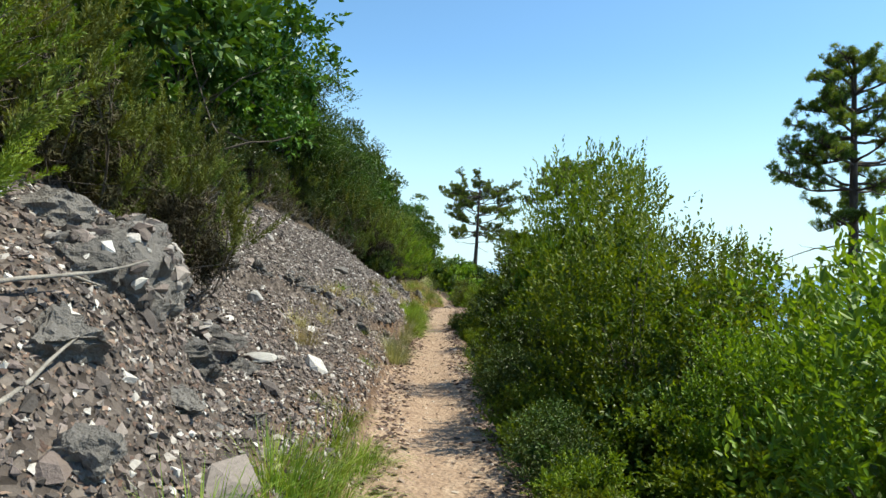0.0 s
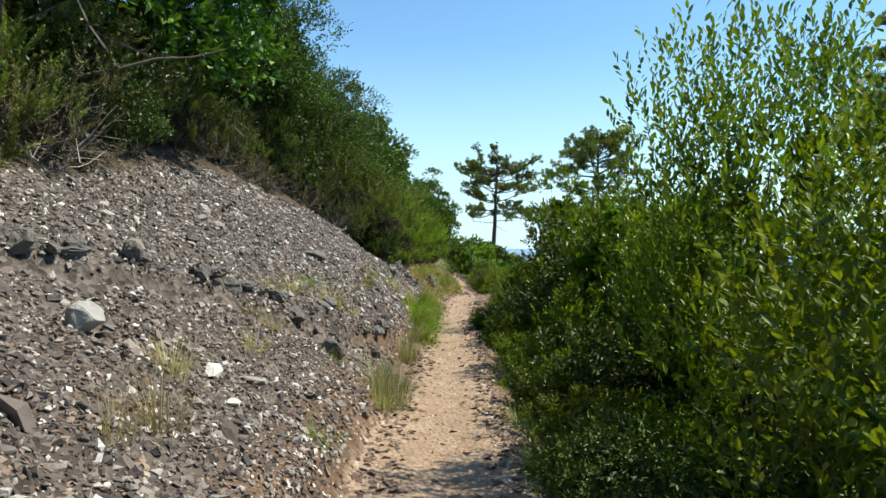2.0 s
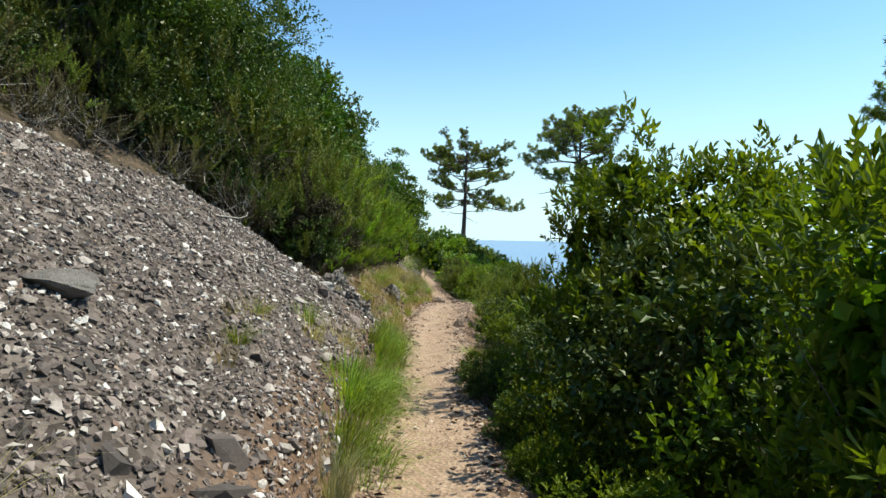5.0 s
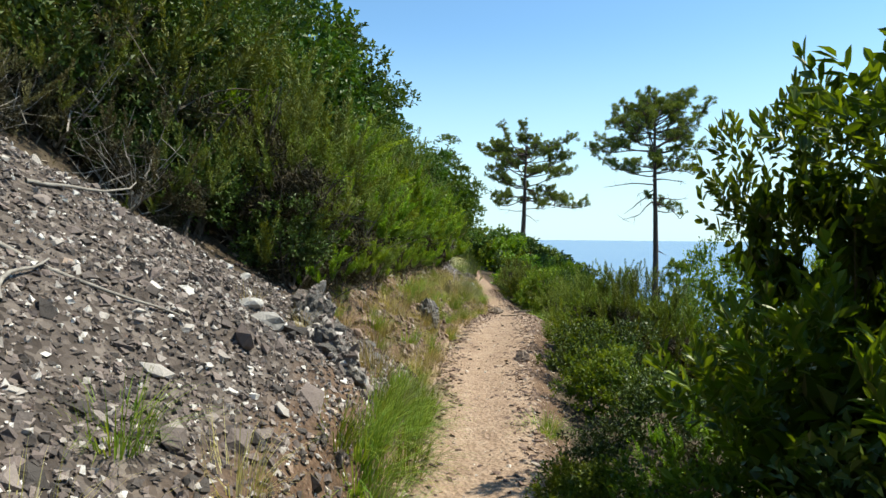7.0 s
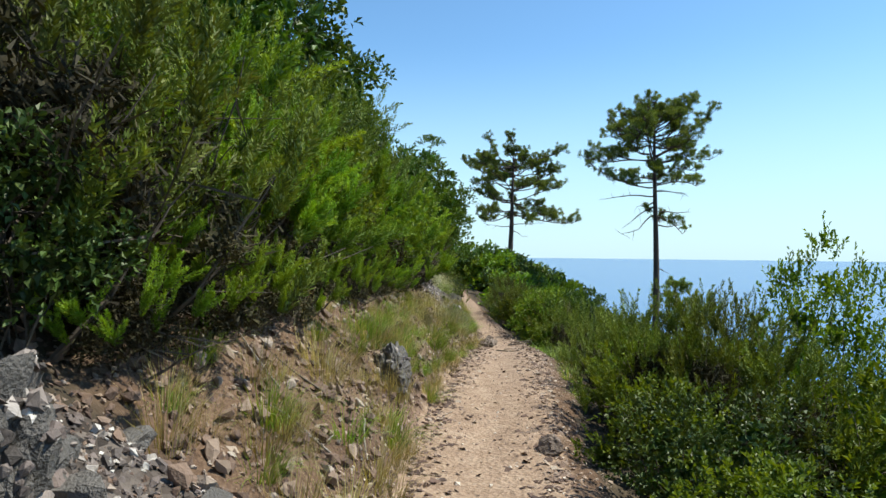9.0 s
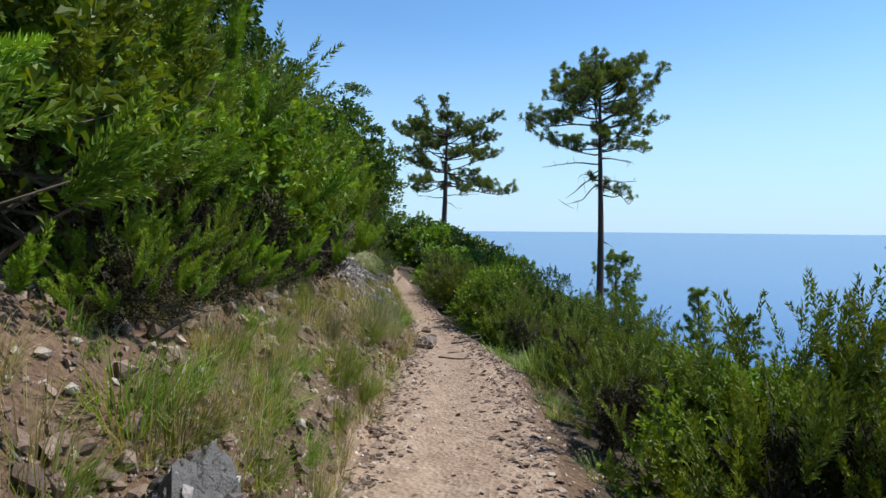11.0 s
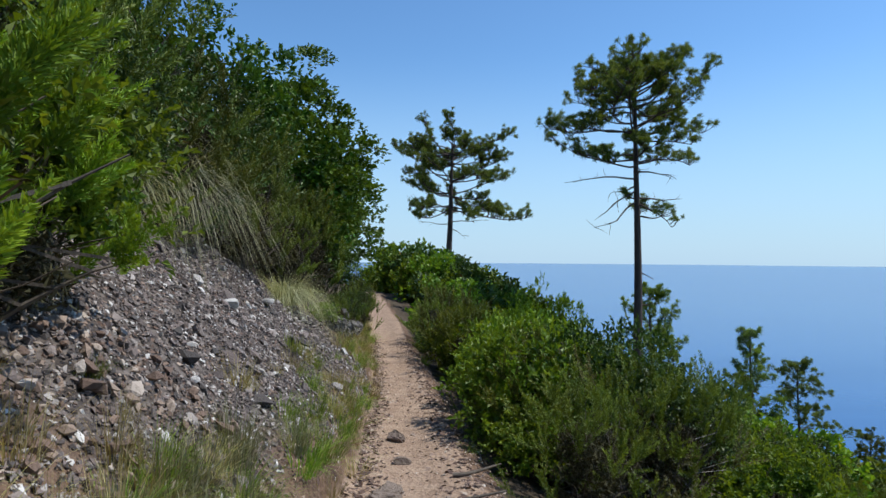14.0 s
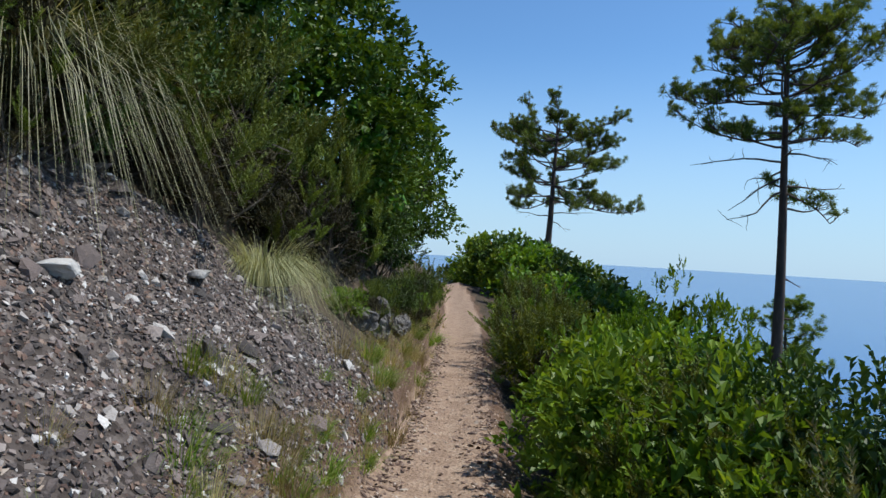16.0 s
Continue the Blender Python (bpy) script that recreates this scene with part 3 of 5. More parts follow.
def spread_stones(rng, x, y, size, flat=0.5, sink=0.25, kinds=14, tilt=0.35, make=None):
    """Stones strewn at x, y with sizes, as one set of verts and faces."""
    shapes = [(make or pebble)(rng, flat) for _ in range(kinds)]
    vs, fs, n = [], [], 0
    z = height(x, y)
    gx = (height(x + 0.08, y) - height(x - 0.08, y)) / 0.16
    gy = (height(x, y + 0.08) - height(x, y - 0.08)) / 0.16
    up = unit(np.stack([-gx, -gy, np.ones_like(gx)], 1) + rng.normal(0, tilt, (len(x), 3)))
    a = unit(np.cross(up, rng.normal(0, 1, up.shape)))
    b = np.cross(up, a)
    which = rng.integers(0, kinds, len(x))
    for k, (sv, sf) in enumerate(shapes):
        i = np.nonzero(which == k)[0]
        if len(i) == 0:
            continue
        s = size[i][:, None, None]
        base = np.stack([x[i], y[i], z[i]], 1)[:, None] + up[i][:, None] * s * flat * (0.5 - sink)
        v = base + s * (sv[None, :, 0:1] * a[i][:, None] + sv[None, :, 1:2] * b[i][:, None] + sv[None, :, 2:3] * up[i][:, None])
        f = sf[None] + (np.arange(len(i)) * len(sv))[:, None, None] + n
        vs.append(v.reshape(-1, 3))
        fs.append(f.reshape(-1, 3))
        n += len(i) * len(sv)
    return np.concatenate(vs), np.concatenate(fs)


def boulder(name, seed, size, mat, label, x, y, sink=0.25, turn=0.0, rough=0.3, detail=3, z=None, cobble=0.0):
    """A rock with cracked, broken faces, set into the ground."""
    rng = np.random.default_rng(seed)
    bm = bmesh.new()
    bmesh.ops.create_icosphere(bm, subdivisions=detail, radius=0.5)
    off = Vector(rng.uniform(-50, 50, 3))
    cuts = [(Vector(unit(rng.normal(0, 1, 3))), rng.uniform(0.2, 0.4)) for _ in range(10)]
    for v in bm.verts:
        p = v.co.copy()
        for n, far in cuts:
            over = p.dot(n) - far
            if over > 0:
                p -= n * over
        d = v.co.normalized()
        p += d * rough * (0.08 * noise.fractal(d * 2.5 + off, 1.0, 2.0, 3) + 0.018 * noise.fractal(d * 9 + off, 1.0, 2.0, 2))
        near, _ = noise.voronoi(d * 3.0 + off)
        p -= d * rough * 0.045 * max(0.0, 1 - (near[1] - near[0]) * 5)      # cracks between blocks
        if cobble:                                                 # stones bedded in the rock
            p += d * cobble * (0.25 - min(0.5, noise.voronoi(d * 6.0 + off)[0][0]) ** 2) + d * cobble * 0.5 * (0.25 - min(0.5, noise.voronoi(d * 13.0 - off)[0][0]) ** 2)
        v.co = Vector((p.x * size[0], p.y * size[1], p.z * size[2]))
    me = bpy.data.meshes.new(name)
    bm.to_mesh(me)
    bm.free()
    me.materials.append(mat)
    ob = tagged(new(name, me), label, "rock")
    ob.matrix_basis = pose(x, y, (level(x, y) if z is None else z) + size[2] * (0.5 - sink), 0, 0, turn)
    return ob


def bed_stones(rock, seed, count, lo, hi):
    """Angular stones bedded in the upper faces of a rock, as a part of it."""
    r = np.random.default_rng(seed)
    faces = [p for p in rock.data.polygons if p.normal.z > -0.25]
    shapes = [pebble(r, 0.6, 0.3) for _ in range(12)]
    chunks = []
    for k in r.choice(len(faces), count):
        c, up = np.array(faces[k].center[:]), np.array(faces[k].normal[:])
        a = unit(np.cross(up, r.normal(0, 1, 3)))
        v, f = shapes[r.integers(12)]
        size = lo + (hi - lo) * r.uniform() ** 2.5
        chunks.append((c + size * (v[:, :1] * a + v[:, 1:2] * np.cross(up, a) + v[:, 2:] * up), f))
    stones = part("stone_bed", *join(chunks), M_STONE, rock, "grey and pale stones bedded in the rock")
    stones["kind"] = "stuff"
    return rock


def set_at(ob, x, y, turn=0.0, size=1.0, sink=0.04, lean=0.0, tall=None):
    ob.matrix_basis = pose(x, y, level(x, y) - sink, lean, 0, turn) @ Matrix.Diagonal((size, size, size if tall is None else tall, 1))
    return ob


def again(ob, x, y, turn=0.0, size=1.0, sink=0.04, lean=0.0, tall=None, label=""):
    c = copy_thing(ob, Matrix())
    set_at(c, x, y, turn, size, sink, lean, tall)
    if label:
        c["label"] = label
    return c


# ---- ground and sea ----


def stretch(lo, hi, step, far, grow=1.22):
    mid = np.arange(lo, hi + step / 2, step)
    outs, s, a = [], step, 0.0
    while a < far:
        s *= grow
        a += s
        outs.append(a)
    outs = np.array(outs)
    return np.concatenate([(lo - outs)[::-1], mid, hi + outs])


gx, gy = stretch(-4.2, 3.0, 0.075, 4890), stretch(1.0, 44.0, 0.085, 4890)
GXX, GYY = np.meshgrid(gx, gy)
gv = np.stack([GXX, GYY, height(GXX, GYY)], -1).reshape(-1, 3)
nx, ny = len(gx), len(gy)
gi = (np.arange(ny - 1)[:, None] * nx + np.arange(nx - 1)[None]).reshape(-1, 1)
ground = mesh_object("ground", gv, np.concatenate([gi, gi + 1, gi + nx + 1, gi + nx], 1), ground_material(), smooth_shade=True)
tagged(ground, "trodden earth trail between a stony bank and scrub", "ground", kind="structure")
gu, gw, gz, gd = lateral(gv[:, 0], gv[:, 1])
earth_y = smooth((gv[:, 1] - 20.2) / 1.0) * smooth((30.8 - gv[:, 1]) / 1.0)
masks = {"trail": smooth((1.35 - np.abs(gd)) / 0.6), "scree": scree_mask(gv[:, 0], gv[:, 1]),
         "earth": np.maximum(earth_y * smooth((1.5 - gu) / 0.6) * (gw <= 0), 0.75 * smooth((0.7 - gu) / 0.5) * (gw < 0.25))}
for key, values in masks.items():
    at = ground.data.attributes.new(key, "FLOAT", "POINT")
    at.data.foreach_set("value", values.astype(np.float32))

ang = np.linspace(0, 2 * np.pi, 97)[:-1]
radii = np.array([0.0, 45, 300, 1300, 4895])
sv = np.concatenate([np.stack([r * np.cos(ang), r * np.sin(ang), np.full(96, -38.0)], 1) for r in radii[1:]])
sf = [(k * 96 + i, k * 96 + (i + 1) % 96, (k + 1) * 96 + (i + 1) % 96, (k + 1) * 96 + i) for k in range(3) for i in range(96)]
tagged(mesh_object("water", sv, sf, sea_material(), smooth_shade=True), "calm deep blue sea to the horizon", "sea", kind="structure")


# ---- stones of the two scree slopes ----
rng = np.random.default_rng(11)


def strew(count, x0, x1, y0, y1, lo, hi, mask, power=3.0):
    x, y = rng.uniform(x0, x1, count), rng.uniform(y0, y1, count)
    keep = rng.uniform(0, 1, count) < mask(x, y)
    x, y = x[keep], y[keep]
    return x, y, lo + (hi - lo) * rng.uniform(0, 1, len(x)) ** power


bank = tagged(new("scree"), "loose grey and purplish stones on the bank", "scree", kind="stuff")
x, y, s = strew(330000, -4.3, 0.9, 2.5, 38.2, 0.012, 0.05, lambda a, b: scree_mask(a, b) ** 1.5, 2.0)
part("small_stones", *spread_stones(rng, x, y, s, 0.6, 0.2, 18, 0.6, splinter), M_STONE, bank)["kind"] = "stuff"
x, y, s = strew(17000, -4.3, 0.9, 2.5, 38.2, 0.028, 0.07, lambda a, b: scree_mask(a, b) ** 1.5, 2.6)
part("stone_chips", *spread_stones(rng, x, y, s, 0.6, 0.28, 24, 0.5, shard), M_STONE, bank)["kind"] = "stuff"
x, y, s = strew(3600, -4.0, 0.9, 2.5, 38.2, 0.06, 0.14, lambda a, b: scree_mask(a, b) ** 2)
part("larger_stones", *spread_stones(rng, x, y, s, 0.42, 0.25, 18, 0.4), M_STONE, bank)["kind"] = "stuff"
x, y, s = strew(30000, -1.9, 0.7, 20, 31.5, 0.008, 0.045, lambda a, b: (lateral(a, b)[0] > 0.0) * (lateral(a, b)[0] < 1.5) * 0.8)
part("earth_bank_stones", *spread_stones(rng, x, y, s, 0.6, 0.3, 12, 0.5, splinter), M_CLOD, bank)["kind"] = "stuff"
x, y, s = strew(9000, -2.0, 0.9, 20.4, 31.5, 0.03, 0.12, lambda a, b: (lateral(a, b)[0] > 0.05) * (lateral(a, b)[0] < 1.3) * 0.6, 2.5)
part("clods", *spread_stones(rng, x, y, s, 0.7, 0.12, 14, 0.5), M_CLOD, bank, "brown earth clods and broken stone")["kind"] = "stuff"
gravel = tagged(new("gravel"), "fine tan gravel trodden into the trail", "gravel", kind="stuff")
x, y, s = strew(85000, -1.4, 2.4, 3, 46, 0.008, 0.04, lambda a, b: np.where(np.abs(lateral(a, b)[3]) < 1.6, 0.25 + 0.7 * smooth((np.abs(lateral(a, b)[3]) - 0.5) / 0.5), 0), 3)
part("pebbles", *spread_stones(rng, x, y, s, 0.6, 0.3, 16, 0.4, splinter), M_PEBBLE, gravel)["kind"] = "stuff"
litter = tagged(new("leaf_litter"), "brown and reddish fallen leaves on the bank", "leaf litter", kind="stuff")
x, y, s = strew(34000, -4.3, 0.9, 2.5, 38.2, 0.018, 0.048, lambda a, b: scree_mask(a, b) * (0.12 + 0.6 * smooth(vnoise(a * 0.9, b * 0.9, 77) * 6 - 0.6)))
x2, y2, s2 = strew(16000, -1.6, 0.9, 31, 38, 0.018, 0.045, lambda a, b: scree_mask(a, b) * 0.8)
x3, y3, s3 = strew(30000, -2.4, 0.3, 3, 12.6, 0.014, 0.036, lambda a, b: scree_mask(a, b) * smooth((1.75 - lateral(a, b)[0]) / 0.7))
x4, y4, s4 = strew(30000, -5.0, 0.9, 3, 46, 0.022, 0.06, lambda a, b: (1 - scree_mask(a, b)) * (lateral(a, b)[0] > 0.1) * (lateral(a, b)[0] < 4.2) * 0.8)
x, y, s = (np.concatenate(q) for q in ((x, x2, x3, x4), (y, y2, y3, y4), (s, s2, s3, s4)))
part("fallen_leaves", *spread_stones(rng, x, y, s, 0.14, -0.6, 14, 0.45, splinter), M_LITTER, litter)["kind"] = "stuff"
edge_y = rng.uniform(4, 46, 9000)                               # dry leaves and bark drifted along the margins of the trail
edge_x = np.interp(edge_y, CY, CX) + rng.choice([-1, -1, 1], 9000) * np.interp(edge_y, WY, WX) * (1.08 - np.abs(rng.normal(0, 0.32, 9000)))
part("fallen_leaves", *spread_stones(rng, edge_x, edge_y, rng.uniform(0.02, 0.06, 9000), 0.12, -0.6, 10, 0.3, shard), M_LITTER, litter)["kind"] = "stuff"
# the stones that stand out, each by itself
kinds = []
for k in range(9):
    v, f = pebble(rng, 0.42, 0.3)
    me = bpy.data.meshes.new("stone")
    me.from_pydata(v.tolist(), [], f.tolist())
    me.materials.append(M_PIECE)
    kinds.append(me)
done = 0
while done < 280:
    x, y = rng.uniform(-3.2, 0.6), rng.choice([rng.uniform(4.5, 20), rng.uniform(31, 37.5)])
    if rng.uniform() > float(scree_mask(x, y)):
        continue
    ob = new("stone", kinds[rng.integers(9)])
    ob.parent = bank
    s = 0.09 + 0.16 * rng.uniform() ** 3
    n = Vector((-(level(x + 0.1, y) - level(x - 0.1, y)) / 0.2, -(level(x, y + 0.1) - level(x, y - 0.1)) / 0.2, 1)).normalized()
    ob.matrix_basis = Matrix.Translation((x, y, level(x, y) + s * 0.12)) @ Vector((0, 0, 1)).rotation_difference(n).to_matrix().to_4x4() @ pose(0, 0, 0, rng.normal(0, 14), rng.normal(0, 14), rng.uniform(0, 360)) @ Matrix.Scale(s, 4)
    done += 1

# ---- outcrops and single rocks ----
bed_stones(boulder("rock_outcrop", 3, (1.3, 1.8, 1.05), M_ROCK, "rounded grey conglomerate outcrop above the trail", -2.25, 6.4, 0.88, 18, 0.7, 5, cobble=0.12), 1, 900, 0.025, 0.13)
bed_stones(boulder("rock_outcrop", 8, (0.8, 1.2, 0.6), M_ROCK, "low grey rock shelf among loose stones", -1.8, 7.3, 0.76, 25, 0.9, 4), 8, 240, 0.02, 0.1)
bed_stones(boulder("rock_outcrop", 5, (0.42, 0.95, 0.6), M_ROCK, "weathered grey rock beside dry grass at the trail edge", -0.5, 23.75, 0.68, 8, 0.9, 5, cobble=0.05), 5, 160, 0.02, 0.09)
boulder("rock_outcrop", 12, (0.4, 0.6, 0.5), M_ROCK, "grey upright rock below the overhanging tree", 0.25, 39.4, 0.3, 5, 1.0, 4)
for k, (x, y, h) in enumerate(((0.12, 40.0, 0.55), (0.3, 40.5, 0.45), (0.05, 39.0, 0.4), (0.28, 41.3, 0.4))):
    boulder("rock_outcrop", 300 + k, (0.35, 0.5, h), M_ROCK, "grey fissured rock at the foot of the overhanging tree", x, y, 0.25, k * 40, 1.1, 4, cobble=0.05)
boulder("rock", 21, (0.22, 0.26, 0.2), M_DARK_ROCK, "dark brown jagged rock at the trail edge", 0.82, 23.1, 0.25, 20, 0.9)
boulder("rock", 22, (0.30, 0.52, 0.26), M_DARK_ROCK, "brown angular rock half buried in the trail", 0.86, 31.6, 0.3, 20, 1.3, 4, cobble=0.07)
boulder("rock", 23, (0.30, 0.36, 0.22), M_DARK_ROCK, "brown angular rock half buried in the trail", 0.98, 32.3, 0.3, 110, 1.3, 4, cobble=0.07)
boulder("rock", 24, (0.24, 0.20, 0.17), M_DARK_ROCK, "brown pointed stone lying on the trail", 1.10, 34.5, 0.2, 10, 1.2, 4, cobble=0.06)
boulder("rock", 25, (0.16, 0.22, 0.1), M_DARK_ROCK, "small brown stone lying on the trail", 1.12, 33.5, 0.3, 70)
boulder("rock", 26, (0.28, 0.24, 0.09), M_PALE, "pale flat stone on the scree", -1.42, 7.5, 0.2, 30)
boulder("rock", 27, (0.26, 0.30, 0.22), M_PALE, "pale rounded stone on the scree", -2.05, 9.7, 0.2, 5)
boulder("rock", 35, (0.2, 0.26, 0.12), M_PALE, "pale angular stone on the scree", -0.95, 19.2, 0.2, 45)
boulder("rock", 29, (0.34, 0.22, 0.14), M_PALE, "pale angular stone on the scree", -0.62, 34.4, 0.15, 65)
boulder("rock", 30, (0.36, 0.2, 0.13), M_PALE, "pale angular stone on the scree", -0.5, 35.7, 0.15, 120)
boulder("rock", 31, (0.3, 0.42, 0.2), M_ROCK, "grey block under the ledge", -1.15, 12.0, 0.4, 35)
boulder("rock", 32, (0.5, 0.4, 0.16), M_ROCK, "flat grey slab on the scree", -1.75, 14.4, 0.2, 15)
boulder("rock", 34, (0.28, 0.24, 0.2), M_DARK_ROCK, "brown block at the foot of the earth bank", -0.6, 28.4, 0.25, 30)

for k, (x, y, sx, sy, sz) in enumerate(((-1.55, 5.3, 0.5, 0.6, 0.4), (-1.75, 5.9, 0.55, 0.5, 0.45), (-1.5, 6.5, 0.5, 0.6, 0.36), (-1.85, 6.9, 0.5, 0.4, 0.4), (-2.1, 6.1, 0.6, 0.5, 0.4), (-1.35, 5.9, 0.36, 0.4, 0.28), (-1.3, 5.0, 0.4, 0.34, 0.3),
                                        (-2.2, 5.4, 0.5, 0.6, 0.4), (-1.95, 4.9, 0.4, 0.5, 0.36), (-1.45, 7.1, 0.4, 0.5, 0.26), (-1.15, 6.4, 0.28, 0.3, 0.2), (-1.0, 5.5, 0.26, 0.3, 0.2))):
    boulder("rock", 60 + k, (sx * 0.72, sy * 0.72, sz * 0.72), M_ROCK, "rugged grey rock in the outcrop above the trail", x, y, 0.5, k * 47, 1.1, 4)
for k in range(24):                                             # broken slabs that overhang the undercut ledge
    y = 9.7 + 4.0 * (k + rng.uniform(0, 1)) / 24
    u = float(np.interp(y, LEDGE_Y, LEDGE_U)) + rng.uniform(-0.09, 0.1)
    x = float(np.interp(y, CY, CX) - np.interp(y, WY, WX)) - u - 0.06
    s = rng.uniform(0.1, 0.24)
    ob = boulder("rock_slab", 80 + k, (s, s * rng.uniform(0.8, 1.3), rng.uniform(0.09, 0.2)), M_ROCK, "grey rock slab overhanging the undercut ledge", x, y, 0.5, rng.uniform(0, 180), 1.2, 3, level(x - 0.15, y) - rng.uniform(0.0, 0.1), cobble=0.08)
    ob.matrix_basis = ob.matrix_basis @ pose(0, 0, 0, rng.normal(0, 14), rng.normal(0, 14), 0)
bed_stones(boulder("rock_outcrop", 310, (0.85, 1.3, 0.85), M_ROCK, "dark grey knobbly rock face at the end of the scree", -1.2, 19.9, 0.68, 10, 0.9, 5, cobble=0.1), 310, 420, 0.025, 0.11)
bed_stones(boulder("rock_outcrop", 311, (0.6, 0.8, 0.6), M_ROCK, "dark grey knobbly rock face at the end of the scree", -0.9, 19.2, 0.74, 40, 0.9, 5, cobble=0.08), 311, 420, 0.025, 0.11)
for k in range(12):                                             # broken blocks at the steep end of the scree
    x, y = rng.uniform(-1.6, -0.55), rng.uniform(18.6, 20.7)
    s = rng.uniform(0.1, 0.24)
    boulder("rock", 200 + k, (s * 1.2, s, s * 0.6), M_ROCK if k % 4 else M_PALE, "angular grey block at the broken end of the scree", x, y, 0.4, rng.uniform(0, 360), 0.9, 2)

# ---- sticks ----


def stick(seed, x, y, turn, length, thick, label, mat):
    r = np.random.default_rng(seed)
    p = wander(r, (0, 0, thick), (1, 0, 0), length, 7, 0.16)
    p[:, 2] = thick * 0.8 + 0.25 * np.abs(p[:, 2] - thick)
    v, f = tube(p, np.linspace(thick, thick * 0.4, 8), 6)
    ob = tagged(mesh_object("stick", v, f, mat, smooth_shade=True), label, "stick")
    gx = (level(x + 0.2, y) - level(x - 0.2, y)) / 0.4
    gy = (level(x, y + 0.2) - level(x, y - 0.2)) / 0.4
    n = Vector((-gx, -gy, 1)).normalized()
    ob.matrix_basis = Matrix.Translation((x, y, level(x, y) + 0.004)) @ Vector((0, 0, 1)).rotation_difference(n).to_matrix().to_4x4() @ pose(0, 0, 0, 0, 0, turn)


stick(1, 1.35, 32.2, -18, 0.55, 0.018, "dark root lying across the trail", M_BARK)
stick(2, 1.55, 32.9, -4, 0.5, 0.02, "dark root lying across the trail", M_BARK)
stick(3, 0.95, 30.2, -25, 0.6, 0.014, "dark thin stick on the trail", M_BARK)
stick(4, 1.15, 30.9, 12, 0.25, 0.01, "dark thin stick on the trail", M_BARK)
for k, (sx, sy, st, sl) in enumerate(((-1.9, 4.9, 70, 1.0), (-1.7, 5.1, 120, 0.7), (-1.95, 5.4, 30, 0.5), (-1.55, 4.7, 95, 0.6), (-2.1, 5.7, 160, 0.45), (-1.9, 17.6, 20, 0.8), (-2.2, 18.2, 60, 0.9), (-1.6, 17.2, 140, 0.5))):
    stick(10 + k, sx, sy, st, sl, 0.012, "bleached dead branch on the stony bank", M_DEAD)

for k in range(26):
    sy = rng.uniform(21, 30)
    sx = float(np.interp(sy, CY, CX) - np.interp(sy, WY, WX)) - rng.uniform(0.2, 1.0)
    stick(40 + k, sx, sy, rng.uniform(0, 360), rng.uniform(0.25, 0.6), 0.007, "thin dry twig on the earth bank", M_DEAD if k % 3 else M_BARK)

# ---- plants: one of each kind, to be copied ----
ARB = [shrub("strawberry_bush", 41 + k, 2.6, 1.15, 30, 32, 6, 0.068, 0.036, M_ARBUTUS, "dense bright green broad-leaved bush beside the trail", up=0.6, twig_len=0.18, spikes=8) for k in range(3)]
NEAR = [shrub("strawberry_bush", 45 + k, 2.6, 1.1, 48, 30, 9, 0.052, 0.024, M_ARBUTUS, "dense bright green small-leaved bush at the trail edge", up=1.3, twig_len=0.27, fine=True, spikes=9, lump=0.85) for k in range(2)]
BIG = shrub("strawberry_bush", 48, 2.9, 1.0, 34, 17, 10, 0.088, 0.034, M_GLOSSY, "dark glossy large-leaved bush at the trail edge", up=0.8, twig_len=0.18, fine=True, spikes=6, inner=120)
OAK = [shrub("oak_tree", 51 + k, 4.6, 1.75, 38, 34, 5, 0.14, 0.09, M_OAK, "dense dark green evergreen oak on the bank", "tree", up=0.3, twig_len=0.22, stems=5, low=0.25, spikes=2) for k in range(2)]
OAK_NEAR = shrub("oak_tree", 54, 4.6, 1.7, 60, 56, 5, 0.072, 0.042, M_OAK, "dense dark green small-leaved oak leaning over the bank", "tree", up=0.3, twig_len=0.2, stems=5, low=0.25, spikes=3, inner=90)
IVY = shrub("oak_tree", 57, 5.6, 1.6, 70, 44, 5, 0.12, 0.085, M_IVY, "ivy-clad bright green tree overhanging the trail", "tree", up=0.25, twig_len=0.16, stems=5, low=0.05, spikes=0)
HEATH = [heath("tree_heath", 61 + k, 2.1, 0.85, 130, 95, M_HEATH, "olive green feathery tree heath on the bank", 0.040, plume_len=0.45, fat=0.032) for k in range(3)]
YOUNG = [heath("tree_heath", 71 + k, 1.45, 0.75, 110, 180, M_HEATH_BRIGHT, "bright green feathery young heath above the earth bank", 0.026, plume_len=0.38) for k in range(2)]
FINE = [heath("tree_heath", 76 + k, 1.5, 0.75, 130, 240, M_HEATH_BRIGHT, "bright green feathery heath with dense plumes above the earth bank", 0.028, plume_len=0.36, fat=0.04, stems=4, spread=0.85) for k in range(2)]
DRY = heath("tree_heath", 81, 1.6, 0.8, 80, 80, M_HEATH_DRY, "brownish half-dry heath with bare twigs on the bank", 0.034, stems=14, stem_mat=M_DEAD)
LOW = [shrub("low_shrub", 91 + k, 1.25, 0.9, 36, 16, 6, 0.066, 0.036, M_LOW, "low bright green shrub below the trail edge", stems=4, twig_len=0.13, spikes=3, lump=0.72) for k in range(3)]
DARK = [shrub("dark_shrub", 97 + k, 1.7, 0.9, 30, 20, 5, 0.068, 0.04, M_DARK_LEAF, "dark green shrub with some reddish leaves", stems=5, twig_len=0.14, spikes=2) for k in range(2)]
